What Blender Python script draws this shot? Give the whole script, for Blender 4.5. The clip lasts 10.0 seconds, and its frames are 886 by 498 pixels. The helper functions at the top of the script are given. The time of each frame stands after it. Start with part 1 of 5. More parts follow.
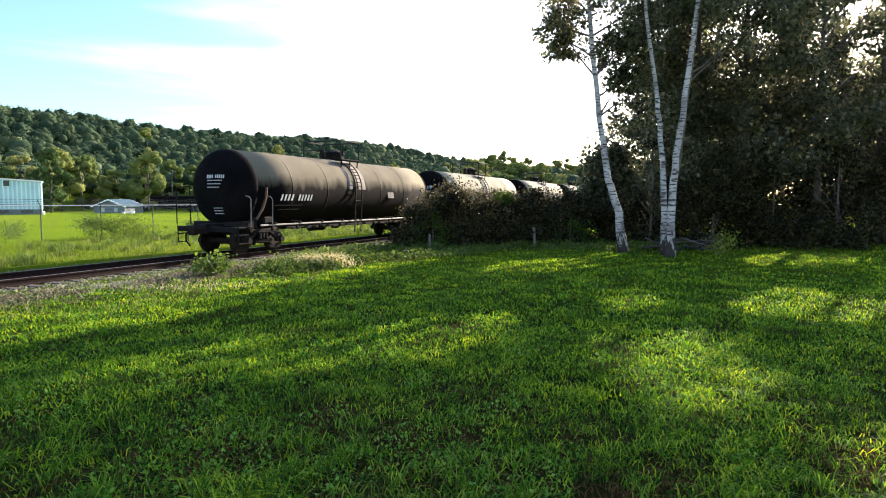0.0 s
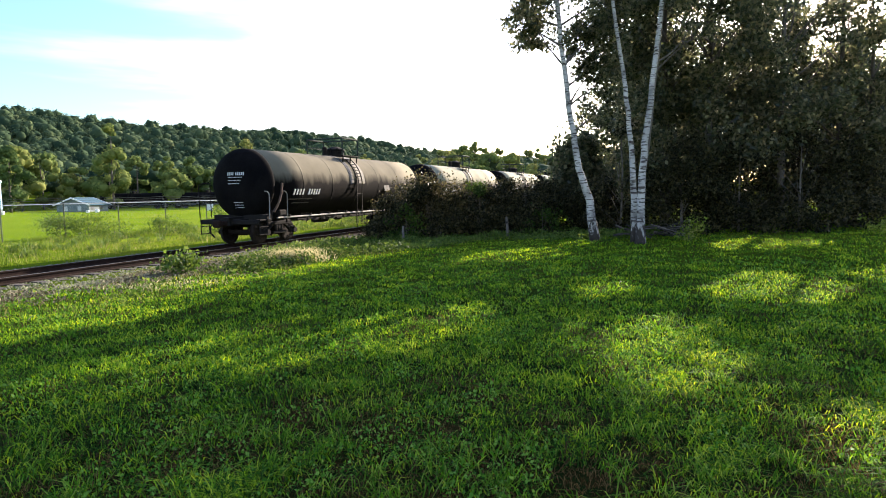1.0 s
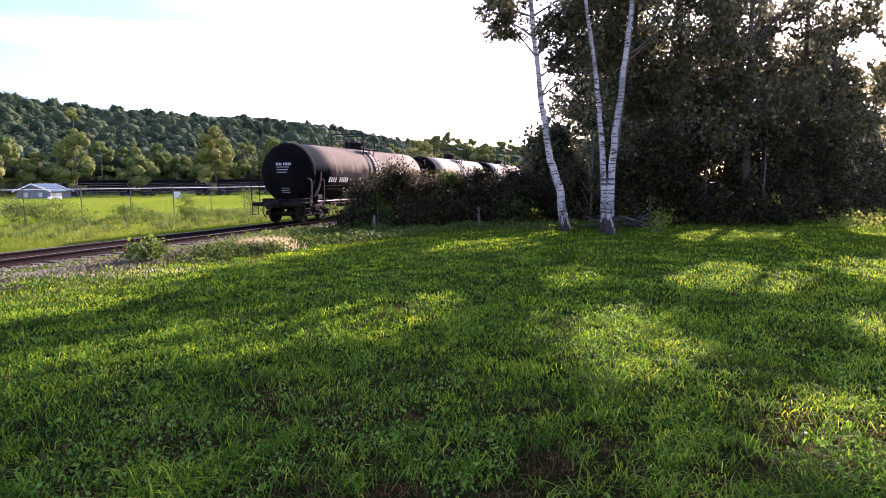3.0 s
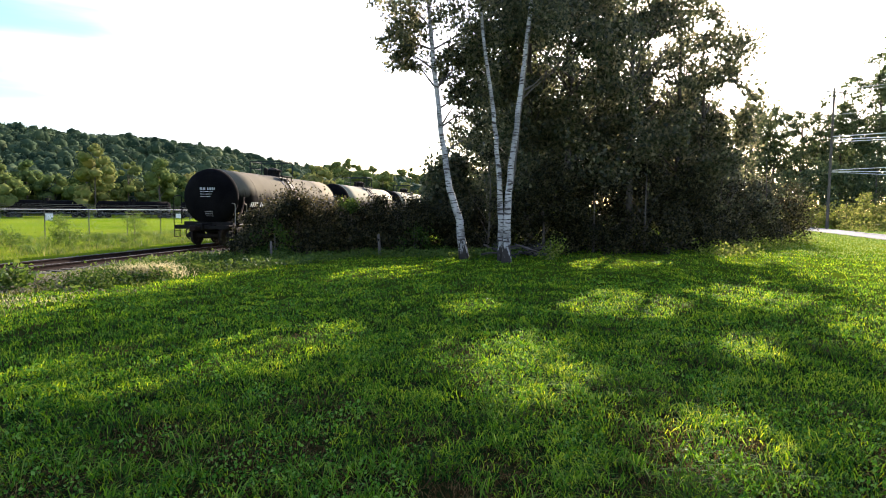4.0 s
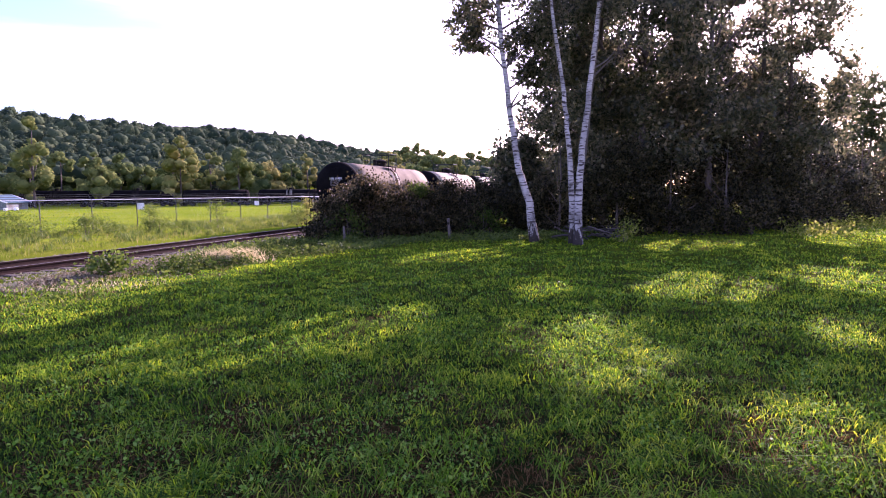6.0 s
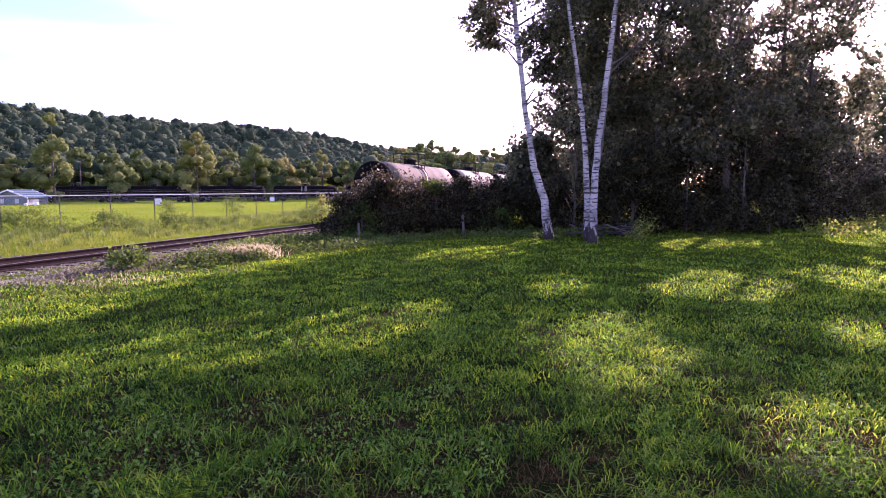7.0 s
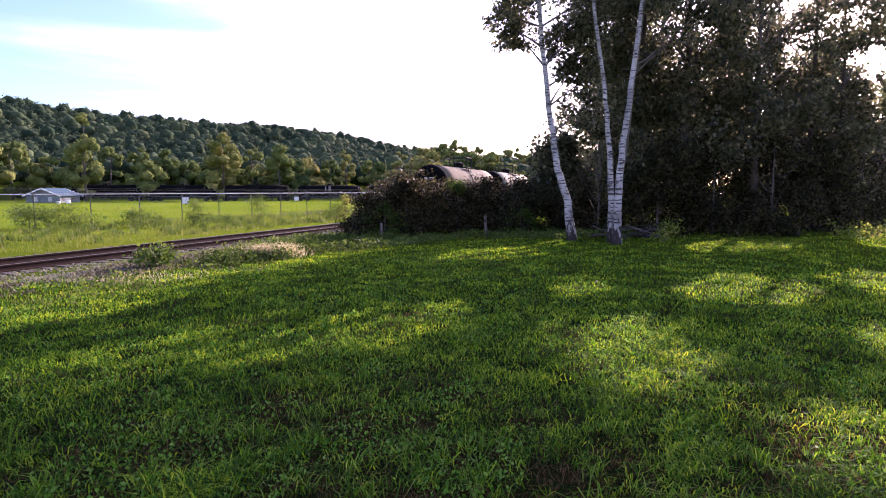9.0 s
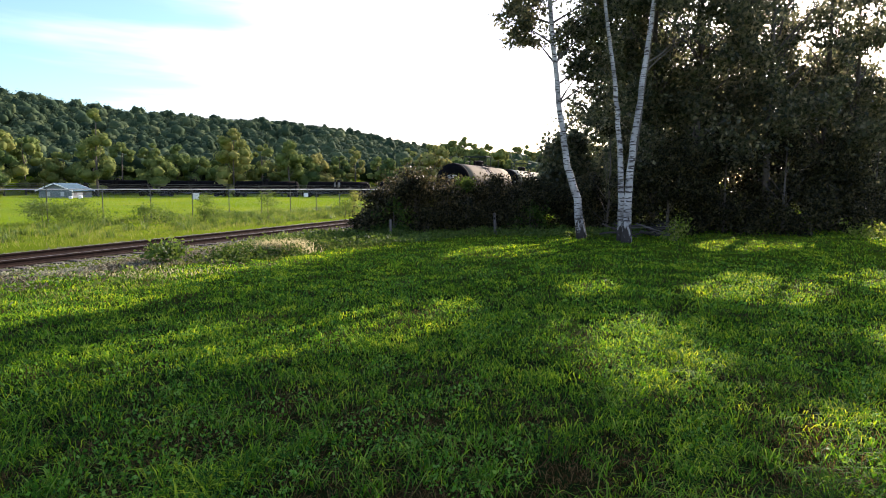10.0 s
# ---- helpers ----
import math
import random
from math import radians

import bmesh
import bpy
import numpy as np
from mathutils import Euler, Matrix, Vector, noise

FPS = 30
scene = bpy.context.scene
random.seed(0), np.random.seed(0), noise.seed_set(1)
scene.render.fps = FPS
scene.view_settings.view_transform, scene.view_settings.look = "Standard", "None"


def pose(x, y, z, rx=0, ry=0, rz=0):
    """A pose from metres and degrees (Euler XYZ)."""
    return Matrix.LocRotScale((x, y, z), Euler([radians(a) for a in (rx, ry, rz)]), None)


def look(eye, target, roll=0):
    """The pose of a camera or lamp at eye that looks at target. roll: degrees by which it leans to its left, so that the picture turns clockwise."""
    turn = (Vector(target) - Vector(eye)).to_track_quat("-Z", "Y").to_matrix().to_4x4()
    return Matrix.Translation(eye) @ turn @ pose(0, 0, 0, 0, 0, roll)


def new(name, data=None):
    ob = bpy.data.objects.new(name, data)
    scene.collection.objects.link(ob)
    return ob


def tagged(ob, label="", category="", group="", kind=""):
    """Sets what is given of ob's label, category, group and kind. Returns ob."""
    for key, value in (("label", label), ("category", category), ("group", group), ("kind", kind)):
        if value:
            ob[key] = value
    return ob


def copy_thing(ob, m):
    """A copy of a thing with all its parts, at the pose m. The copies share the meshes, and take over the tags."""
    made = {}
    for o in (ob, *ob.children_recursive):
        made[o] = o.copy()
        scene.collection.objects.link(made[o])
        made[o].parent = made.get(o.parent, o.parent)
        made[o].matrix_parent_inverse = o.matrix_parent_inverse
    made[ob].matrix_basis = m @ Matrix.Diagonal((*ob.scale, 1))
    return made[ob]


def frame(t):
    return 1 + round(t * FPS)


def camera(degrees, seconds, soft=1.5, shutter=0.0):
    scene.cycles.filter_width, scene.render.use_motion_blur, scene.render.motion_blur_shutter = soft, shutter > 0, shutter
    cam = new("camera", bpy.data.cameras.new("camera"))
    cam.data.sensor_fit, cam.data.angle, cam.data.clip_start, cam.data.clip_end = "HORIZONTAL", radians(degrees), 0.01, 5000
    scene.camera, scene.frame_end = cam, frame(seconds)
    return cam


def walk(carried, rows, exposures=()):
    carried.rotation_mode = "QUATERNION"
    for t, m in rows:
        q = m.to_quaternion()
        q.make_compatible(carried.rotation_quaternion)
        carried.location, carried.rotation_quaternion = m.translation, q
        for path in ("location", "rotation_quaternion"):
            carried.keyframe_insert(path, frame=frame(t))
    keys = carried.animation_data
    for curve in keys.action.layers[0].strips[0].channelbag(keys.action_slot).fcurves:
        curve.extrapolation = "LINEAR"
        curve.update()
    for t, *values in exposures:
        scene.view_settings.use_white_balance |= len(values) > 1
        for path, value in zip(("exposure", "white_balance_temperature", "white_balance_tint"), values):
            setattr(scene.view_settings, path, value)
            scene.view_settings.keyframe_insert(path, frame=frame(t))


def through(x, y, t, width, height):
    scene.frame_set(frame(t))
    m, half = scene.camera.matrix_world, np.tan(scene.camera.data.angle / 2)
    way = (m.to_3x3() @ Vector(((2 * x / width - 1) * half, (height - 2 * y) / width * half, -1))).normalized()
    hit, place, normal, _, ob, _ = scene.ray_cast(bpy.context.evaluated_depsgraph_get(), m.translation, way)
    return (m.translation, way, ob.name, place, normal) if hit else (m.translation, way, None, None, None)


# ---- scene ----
cam = camera(72.4, 10.0, soft=1.0)


def carried(x, y, z, yaw, pitch, roll):
    return pose(x, y, z, 90 + pitch, 0, yaw) @ pose(0, 0, 0, 0, 0, roll)


walk(cam, [
    (0, carried(0.019, 0.011, 1.650, 3.76, -4.54, 0.08)),
    (0.5, carried(-0.002, -0.001, 1.649, 2.36, -4.57, -0.57)),
    (1, carried(0.009, 0.012, 1.649, 1.24, -5.35, -1.02)),
    (1.5, carried(0.009, 0.014, 1.626, 0.24, -5.79, 0.14)),
    (2, carried(0.005, 0.022, 1.635, -0.59, -6.53, 1.56)),
    (2.2, carried(0.033, 0.021, 1.627, -0.27, -7.23, 0.15)),
    (3.3, carried(0.058, 0.035, 1.626, -2.46, -6.08, -0.63)),
    (3.5, carried(0.080, 0.040, 1.633, -5.26, -6.00, -0.23)),
    (3.7, carried(0.027, 0.034, 1.654, -9.55, -3.59, 0.29)),
    (4, carried(0.037, 0.032, 1.632, -10.83, -3.70, 0.69)),
    (4.2, carried(0.027, 0.039, 1.632, -12.19, -4.35, 0.82)),
    (4.5, carried(0.038, 0.011, 1.631, -4.90, -4.92, 0.05)),
    (5, carried(0.009, 0.022, 1.632, -5.63, -5.13, 0.50)),
    (5.5, carried(0.026, 0.024, 1.638, -4.82, -5.26, -0.01)),
    (6.8, carried(0.014, 0.017, 1.637, -3.63, -5.44, -0.52)),
    (7, carried(0.005, 0.010, 1.640, -2.95, -5.59, -0.17)),
    (7.5, carried(0.014, 0.015, 1.643, -3.04, -5.28, -0.53)),
    (8, carried(0.008, 0.014, 1.640, -3.29, -6.29, -0.29)),
    (8.5, carried(0.008, 0.008, 1.640, -1.54, -5.31, -0.30)),
    (9, carried(0.009, 0.003, 1.643, -0.82, -5.56, 0.10)),
    (9.5, carried(0.007, 0.005, 1.641, -0.23, -6.09, -0.09)),
    (10, carried(0.000, 0.000, 1.650, 0.00, -5.86, 0.39))],
    [(t, stops + 0.18, 6330 - 6 * tint, (0.88 if tint > 40 else 1.1) * tint + 5) for t, stops, tint in ((0, 1.6, 16), (1.5, 1.62, 16), (1.8, 1.66, 24), (2.1, 1.62, 14), (3.2, 1.7, 66), (3.5, 1.72, 70), (3.6, 1.5, 20), (4.25, 1.5, 18),
     (4.5, 1.8, 70), (5.5, 1.68, 75), (7.5, 1.6, 88), (7.8, 1.45, 44), (8.0, 1.4, 48), (8.2, 1.45, 70), (9.0, 1.4, 62), (9.2, 1.32, 34), (9.4, 1.15, 22), (9.6, 1.18, 22), (10, 1.34, 22))])

# ---- world and sun ----
SUN_AZ, SUN_EL = radians(33.0), radians(21.0)
TO_SUN = Vector((math.sin(SUN_AZ) * math.cos(SUN_EL), math.cos(SUN_AZ) * math.cos(SUN_EL), math.sin(SUN_EL)))
world = bpy.data.worlds.new("world")
scene.world = world
world.use_nodes = True
wn = world.node_tree
sky = wn.nodes.new("ShaderNodeTexSky")
sky.sky_type, sky.sun_disc = "NISHITA", False
sky.sun_elevation, sky.sun_rotation = SUN_EL, SUN_AZ
sky.air_density, sky.dust_density, sky.ozone_density = 1.1, 1.0, 1.2
wn.nodes["Background"].inputs["Strength"].default_value = 0.13
wn.links.new(sky.outputs[0], wn.nodes["Background"].inputs["Color"])
# bright thin cloud with a clear blue opening over the hill
coord, dot, wisp = wn.nodes.new("ShaderNodeTexCoord"), wn.nodes.new("ShaderNodeVectorMath"), wn.nodes.new("ShaderNodeTexNoise")
stretch, push, level = wn.nodes.new("ShaderNodeMapping"), wn.nodes.new("ShaderNodeMath"), wn.nodes.new("ShaderNodeMapRange")
dot.operation, push.operation = "DOT_PRODUCT", "MULTIPLY_ADD"
dot.inputs[1].default_value = (math.sin(radians(-43)) * 0.97, math.cos(radians(-43)) * 0.97, 0.24)
stretch.inputs["Scale"].default_value = (1.0, 1.0, 8.0)
wisp.inputs["Scale"].default_value, wisp.inputs["Detail"].default_value = 2.2, 5
push.inputs[1].default_value = 0.30
level.interpolation_type = "SMOOTHSTEP"
level.inputs["From Min"].default_value, level.inputs["From Max"].default_value = 1.045, 1.13
level.inputs["To Min"].default_value, level.inputs["To Max"].default_value = 0.13, 0.078
wn.links.new(coord.outputs["Generated"], dot.inputs[0])
wn.links.new(coord.outputs["Generated"], stretch.inputs[0])
wn.links.new(stretch.outputs[0], wisp.inputs["Vector"])
wn.links.new(wisp.outputs[0], push.inputs[0])
wn.links.new(dot.outputs["Value"], push.inputs[2])
wn.links.new(push.outputs[0], level.inputs[0])
wn.links.new(level.outputs[0], wn.nodes["Background"].inputs["Strength"])
deep, blue = wn.nodes.new("ShaderNodeMapRange"), wn.nodes.new("ShaderNodeMix")
blue.data_type, blue.blend_type = "RGBA", "MULTIPLY"
deep.inputs["From Min"].default_value, deep.inputs["From Max"].default_value = 1.045, 1.13
blue.inputs[7].default_value = (0.82, 1.1, 1.1, 1)
wn.links.new(push.outputs[0], deep.inputs[0])
wn.links.new(deep.outputs[0], blue.inputs[0])
wn.links.new(sky.outputs[0], blue.inputs[6])
wn.links.new(blue.outputs[2], wn.nodes["Background"].inputs["Color"])
sun = new("sun", bpy.data.lights.new("sun", "SUN"))
sun.data.energy, sun.data.angle, sun.data.color = 5.0, radians(0.55), (1.0, 0.9, 0.68)
sun.matrix_world = look((0, 0, 60), Vector((0, 0, 60)) - TO_SUN)

# ---- track line ----
UX, UY = math.sin(radians(20.2)), math.cos(radians(20.2))   # along the track, away from the camera
NX, NY = UY, -UX                                            # to its right
TRACK_V, RAIL_Z = -16.3, -0.27


def rise(s):
    """The track climbs very gently past the thicket."""
    return 0.0015 * np.clip(np.asarray(s, float) - 20, 0, 120)


def on_track(s, v=0.0, z=0.0):
    w = TRACK_V + v
    return Vector((NX * w + UX * s, NY * w + UY * s, RAIL_Z + z + float(rise(s))))


def track_pose(s):
    return Matrix.Translation(on_track(s)) @ pose(0, 0, 0, 0, 0, 90 - 20.2)


def smooth(a, b, x):
    t = np.clip((x - a) / (b - a), 0, 1)
    return t * t * (3 - 2 * t)


# ridge of the hill: azimuth in degrees, tangent of elevation of its treetops
RIDGE_AZ = [-180, -90, -60, -40, -36, -29, -20, -15, -10, -5.5, -1.3, 6, 11, 20, 60, 180]
RIDGE_EL = [0.03, 0.10, 0.13, 0.127, 0.124, 0.112, 0.105, 0.103, 0.0965, 0.079, 0.069, 0.058, 0.05, 0.04, 0.03, 0.03]


def ground_z(x, y):
    x, y = np.asarray(x, float), np.asarray(y, float)
    v, r = NX * x + NY * y, np.hypot(x, y)
    z = -0.12 * smooth(6, 20, r) * smooth(6, -4, v) - 0.24 * smooth(-3, -11.5, v)
    bed = smooth(3.4, 2.2, np.abs(v - TRACK_V))
    z = z * (1 - bed) + bed * (RAIL_Z - 0.2 + rise(UX * x + UY * y))
    z = z - 0.1 * smooth(-18.5, -22, v)
    z = z + 0.02 * np.sin(x * 1.3 + 0.6 * np.sin(y * 0.9)) * np.cos(y * 1.1) * (1 - bed)
    z = z - 0.6 * smooth(60, 125, r) * smooth(-14, -24, v)
    el = np.interp(np.degrees(np.arctan2(x, y)), RIDGE_AZ, RIDGE_EL)
    far = 430.0
    z = z + np.maximum(el * far - 11.5, 0) * smooth(185, far, r)
    return z


# ---- materials ----
def shader(name):
    m = bpy.data.materials.new(name)
    m.use_nodes = True
    return m, m.node_tree.nodes, m.node_tree.links, m.node_tree.nodes["Principled BSDF"]


def ramp(nodes, stops):
    r = nodes.new("ShaderNodeValToRGB")
    while len(r.color_ramp.elements) < len(stops):
        r.color_ramp.elements.new(0.5)
    for e, (p, c) in zip(r.color_ramp.elements, stops):
        e.position, e.color = p, (*c, 1)
    return r


def noisy(nodes, links, scale, detail=5, stretch=(1, 1, 1), coord="Object"):
    tc, mp, n = nodes.new("ShaderNodeTexCoord"), nodes.new("ShaderNodeMapping"), nodes.new("ShaderNodeTexNoise")
    mp.inputs["Scale"].default_value = stretch
    n.inputs["Scale"].default_value, n.inputs["Detail"].default_value = scale, detail
    links.new(tc.outputs[coord], mp.inputs[0])
    links.new(mp.outputs[0], n.inputs["Vector"])
    return n


def bumped(nodes, links, b, source, strength=0.4, dist=0.02):
    bump = nodes.new("ShaderNodeBump")
    bump.inputs["Strength"].default_value, bump.inputs["Distance"].default_value = strength, dist
    links.new(source, bump.inputs["Height"])
    links.new(bump.outputs[0], b.inputs["Normal"])


def plain(name, a, c, rough=0.6, metal=0.0, scale=6.0, bump=0.15, stretch=(1, 1, 1), lo=0.35, hi=0.65):
    """Two tones broken by noise at two scales, with fine relief."""
    m, n, l, b = shader(name)
    big, fine = noisy(n, l, scale, 6, stretch), noisy(n, l, scale * 9, 4, stretch)
    mix = n.new("ShaderNodeMix")
    mix.inputs[0].default_value = 0.35
    l.new(big.outputs[0], mix.inputs[2])
    l.new(fine.outputs[0], mix.inputs[3])
    r = ramp(n, [(lo, a), (hi, c)])
    l.new(mix.outputs[0], r.inputs[0])
    l.new(r.outputs[0], b.inputs["Base Color"])
    b.inputs["Roughness"].default_value, b.inputs["Metallic"].default_value = rough, metal
    if bump:
        bumped(n, l, b, fine.outputs[0], bump)
    return m


def leafy(name, tones, through=0.4, rough=0.55, patch=0.25, gloss=0.3, weight=0.38, span=(0.22, 0.78), rugged=0.5):
    """Leaf: every leaf its own tone, light passing through it."""
    m, n, l, b = shader(name)
    geo = n.new("ShaderNodeNewGeometry")
    big = noisy(n, l, patch, 6 if rugged > 0.5 else 2)
    big.inputs["Roughness"].default_value = rugged
    mix = n.new("ShaderNodeMix")
    mix.inputs[0].default_value = weight
    l.new(geo.outputs["Random Per Island"], mix.inputs[2])
    l.new(big.outputs[0], mix.inputs[3])
    r = ramp(n, [(span[0] + (span[1] - span[0]) * i / (len(tones) - 1), c) for i, c in enumerate(tones)])
    l.new(mix.outputs[0], r.inputs[0])
    l.new(r.outputs[0], b.inputs["Base Color"])
    b.inputs["Roughness"].default_value = rough
    b.inputs["Specular IOR Level"].default_value = gloss
    tr, ms = n.new("ShaderNodeBsdfTranslucent"), n.new("ShaderNodeMixShader")
    hue = n.new("ShaderNodeHueSaturation")
    hue.inputs["Hue"].default_value, hue.inputs["Saturation"].default_value, hue.inputs["Value"].default_value = 0.474, 1.1, 2.3
    l.new(r.outputs[0], hue.inputs["Color"])
    l.new(hue.outputs[0], tr.inputs["Color"])
    ms.inputs[0].default_value = through
    l.new(b.outputs[0], ms.inputs[1])
    l.new(tr.outputs[0], ms.inputs[2])
    l.new(ms.outputs[0], n["Material Output"].inputs["Surface"])
    return m


def canopy_leaf(name, tones, own=0.55, single=0.2, patch=0.1, through=0.15):
    """Foliage of far trees: a tone for every tree, broken by patches and single sprays."""
    m, n, l, b = shader(name)
    geo, info, big = n.new("ShaderNodeNewGeometry"), n.new("ShaderNodeObjectInfo"), noisy(n, l, patch, 3)
    total = None
    for out, share in ((info.outputs["Random"], own), (geo.outputs["Random Per Island"], single), (big.outputs[0], 1 - own - single)):
        k = n.new("ShaderNodeMath")
        k.operation = "MULTIPLY_ADD"
        k.inputs[1].default_value, k.inputs[2].default_value = share, 0.0
        l.new(out, k.inputs[0])
        if total:
            l.new(total, k.inputs[2])
        total = k.outputs[0]
    r = ramp(n, [(0.2 + 0.6 * i / (len(tones) - 1), c) for i, c in enumerate(tones)])
    l.new(total, r.inputs[0])
    l.new(r.outputs[0], b.inputs["Base Color"])
    b.inputs["Roughness"].default_value, b.inputs["Specular IOR Level"].default_value = 0.9, 0.03
    tr, ms = n.new("ShaderNodeBsdfTranslucent"), n.new("ShaderNodeMixShader")
    l.new(r.outputs[0], tr.inputs["Color"])
    ms.inputs[0].default_value = through
    l.new(b.outputs[0], ms.inputs[1])
    l.new(tr.outputs[0], ms.inputs[2])
    l.new(ms.outputs[0], n["Material Output"].inputs["Surface"])
    return m


def ground_material():
    """Thatch with shade toned in under the clumped lawn, hay field further out brightened for sun."""
    m, n, l, b = shader("turf_and_soil")
    a, c, f = noisy(n, l, 0.12, 6), noisy(n, l, 3.0, 6), noisy(n, l, 40, 3)
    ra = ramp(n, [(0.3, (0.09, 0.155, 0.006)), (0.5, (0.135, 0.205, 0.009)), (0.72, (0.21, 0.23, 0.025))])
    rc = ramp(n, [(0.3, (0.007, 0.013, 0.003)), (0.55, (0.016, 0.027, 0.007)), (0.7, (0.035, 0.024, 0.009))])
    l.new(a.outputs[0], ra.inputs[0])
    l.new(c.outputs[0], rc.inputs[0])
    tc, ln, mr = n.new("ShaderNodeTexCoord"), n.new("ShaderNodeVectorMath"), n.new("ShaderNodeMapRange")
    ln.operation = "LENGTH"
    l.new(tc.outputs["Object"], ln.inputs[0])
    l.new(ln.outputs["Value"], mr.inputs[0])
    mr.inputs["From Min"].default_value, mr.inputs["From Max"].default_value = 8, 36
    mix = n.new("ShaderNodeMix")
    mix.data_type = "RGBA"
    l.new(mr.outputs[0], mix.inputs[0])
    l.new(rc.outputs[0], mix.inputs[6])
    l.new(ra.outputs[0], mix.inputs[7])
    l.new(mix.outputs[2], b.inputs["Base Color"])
    b.inputs["Roughness"].default_value = 0.95
    b.inputs["Specular IOR Level"].default_value = 0.0
    bumped(n, l, b, f.outputs[0], 0.8, 0.05)
    return m


def birch_material():
    m, n, l, b = shader("birch_bark")
    big, band = noisy(n, l, 2.2, 5, (1, 1, 0.7)), noisy(n, l, 4, 6, (1, 1, 5.5))
    r1 = ramp(n, [(0.51, (1, 1, 1)), (0.60, (0, 0, 0))])
    r2 = ramp(n, [(0.3, (0.17, 0.16, 0.15)), (0.65, (0.46, 0.44, 0.41))])
    l.new(band.outputs[0], r1.inputs[0])
    l.new(big.outputs[0], r2.inputs[0])
    mix = n.new("ShaderNodeMix")
    mix.data_type = "RGBA"
    l.new(r1.outputs[0], mix.inputs[0])
    mix.inputs[6].default_value = (0.06, 0.05, 0.045, 1)
    l.new(r2.outputs[0], mix.inputs[7])
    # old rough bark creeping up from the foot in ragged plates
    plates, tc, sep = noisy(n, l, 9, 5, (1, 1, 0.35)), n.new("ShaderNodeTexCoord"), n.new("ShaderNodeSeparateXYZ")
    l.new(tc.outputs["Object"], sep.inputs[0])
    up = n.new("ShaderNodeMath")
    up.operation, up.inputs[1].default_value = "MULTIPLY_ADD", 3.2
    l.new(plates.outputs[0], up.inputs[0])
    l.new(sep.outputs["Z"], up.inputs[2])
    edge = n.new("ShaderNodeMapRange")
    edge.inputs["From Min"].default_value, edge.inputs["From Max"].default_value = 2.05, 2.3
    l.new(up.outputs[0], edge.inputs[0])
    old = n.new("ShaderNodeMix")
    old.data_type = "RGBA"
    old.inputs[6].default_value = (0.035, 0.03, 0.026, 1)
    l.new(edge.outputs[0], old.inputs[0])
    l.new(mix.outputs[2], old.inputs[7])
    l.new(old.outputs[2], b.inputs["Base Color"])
    b.inputs["Roughness"].default_value = 0.85
    b.inputs["Specular IOR Level"].default_value = 0.15
    bumped(n, l, b, band.outputs[0], 0.3)
    return m


def tank_material(name, lower, upper):
    """Dark paint, rust streaks running down, and an upper shell paled for dust and grazing sun."""
    m, n, l, b = shader(name)
    streak, blotch, fine = noisy(n, l, 2.0, 6, (1.2, 0.25, 0.25)), noisy(n, l, 0.6, 4), noisy(n, l, 25, 4)
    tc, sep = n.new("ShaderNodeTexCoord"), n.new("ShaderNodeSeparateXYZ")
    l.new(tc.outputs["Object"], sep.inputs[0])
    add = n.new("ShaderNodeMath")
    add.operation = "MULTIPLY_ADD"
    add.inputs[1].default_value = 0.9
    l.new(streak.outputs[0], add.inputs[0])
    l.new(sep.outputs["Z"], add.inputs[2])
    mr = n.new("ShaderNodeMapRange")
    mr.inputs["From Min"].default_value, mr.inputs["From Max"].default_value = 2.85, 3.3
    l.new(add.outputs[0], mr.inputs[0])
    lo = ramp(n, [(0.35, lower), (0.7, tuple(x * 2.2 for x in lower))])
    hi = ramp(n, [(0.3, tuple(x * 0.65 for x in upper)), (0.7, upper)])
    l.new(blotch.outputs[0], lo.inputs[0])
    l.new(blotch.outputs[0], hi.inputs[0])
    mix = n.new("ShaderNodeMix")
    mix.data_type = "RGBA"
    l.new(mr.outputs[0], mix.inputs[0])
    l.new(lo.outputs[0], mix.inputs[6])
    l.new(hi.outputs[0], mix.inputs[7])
    l.new(mix.outputs[2], b.inputs["Base Color"])
    b.inputs["Roughness"].default_value = 0.85
    b.inputs["Specular IOR Level"].default_value = 0.03
    bumped(n, l, b, fine.outputs[0], 0.08)
    return m


TURF = ground_material()
GRASS = leafy("grass_blade", [(0.056, 0.040, 0.018), (0.008, 0.027, 0.006), (0.021, 0.074, 0.012), (0.056, 0.162, 0.017), (0.14, 0.275, 0.022), (0.32, 0.405, 0.042)], 0.42, 0.7, 1.1, 0.02, 0.64, (0.29, 0.71), 0.6)
COARSE = leafy("coarse_grass", [(0.022, 0.085, 0.008), (0.055, 0.16, 0.016), (0.16, 0.25, 0.04)], 0.45, 0.6, 1.0, 0.03)
DEAD = leafy("dead_thatch", [(0.022, 0.013, 0.005), (0.065, 0.040, 0.014), (0.17, 0.115, 0.045)], 0.15, 0.8, 1.2, 0.0)
CLOVER = leafy("clover_leaf", [(0.02, 0.085, 0.008), (0.06, 0.18, 0.02), (0.13, 0.25, 0.045)], 0.25, 0.6, 2.0, 0.06)
WEED = leafy("weed_leaf", [(0.05, 0.085, 0.015), (0.10, 0.15, 0.022), (0.13, 0.175, 0.035), (0.19, 0.205, 0.06)], 0.4, 0.7, 0.5, 0.05)
LITTER = leafy("dry_litter", [(0.045, 0.038, 0.022), (0.11, 0.095, 0.055), (0.25, 0.225, 0.14)], 0.1, 0.8, 0.8, 0.03)
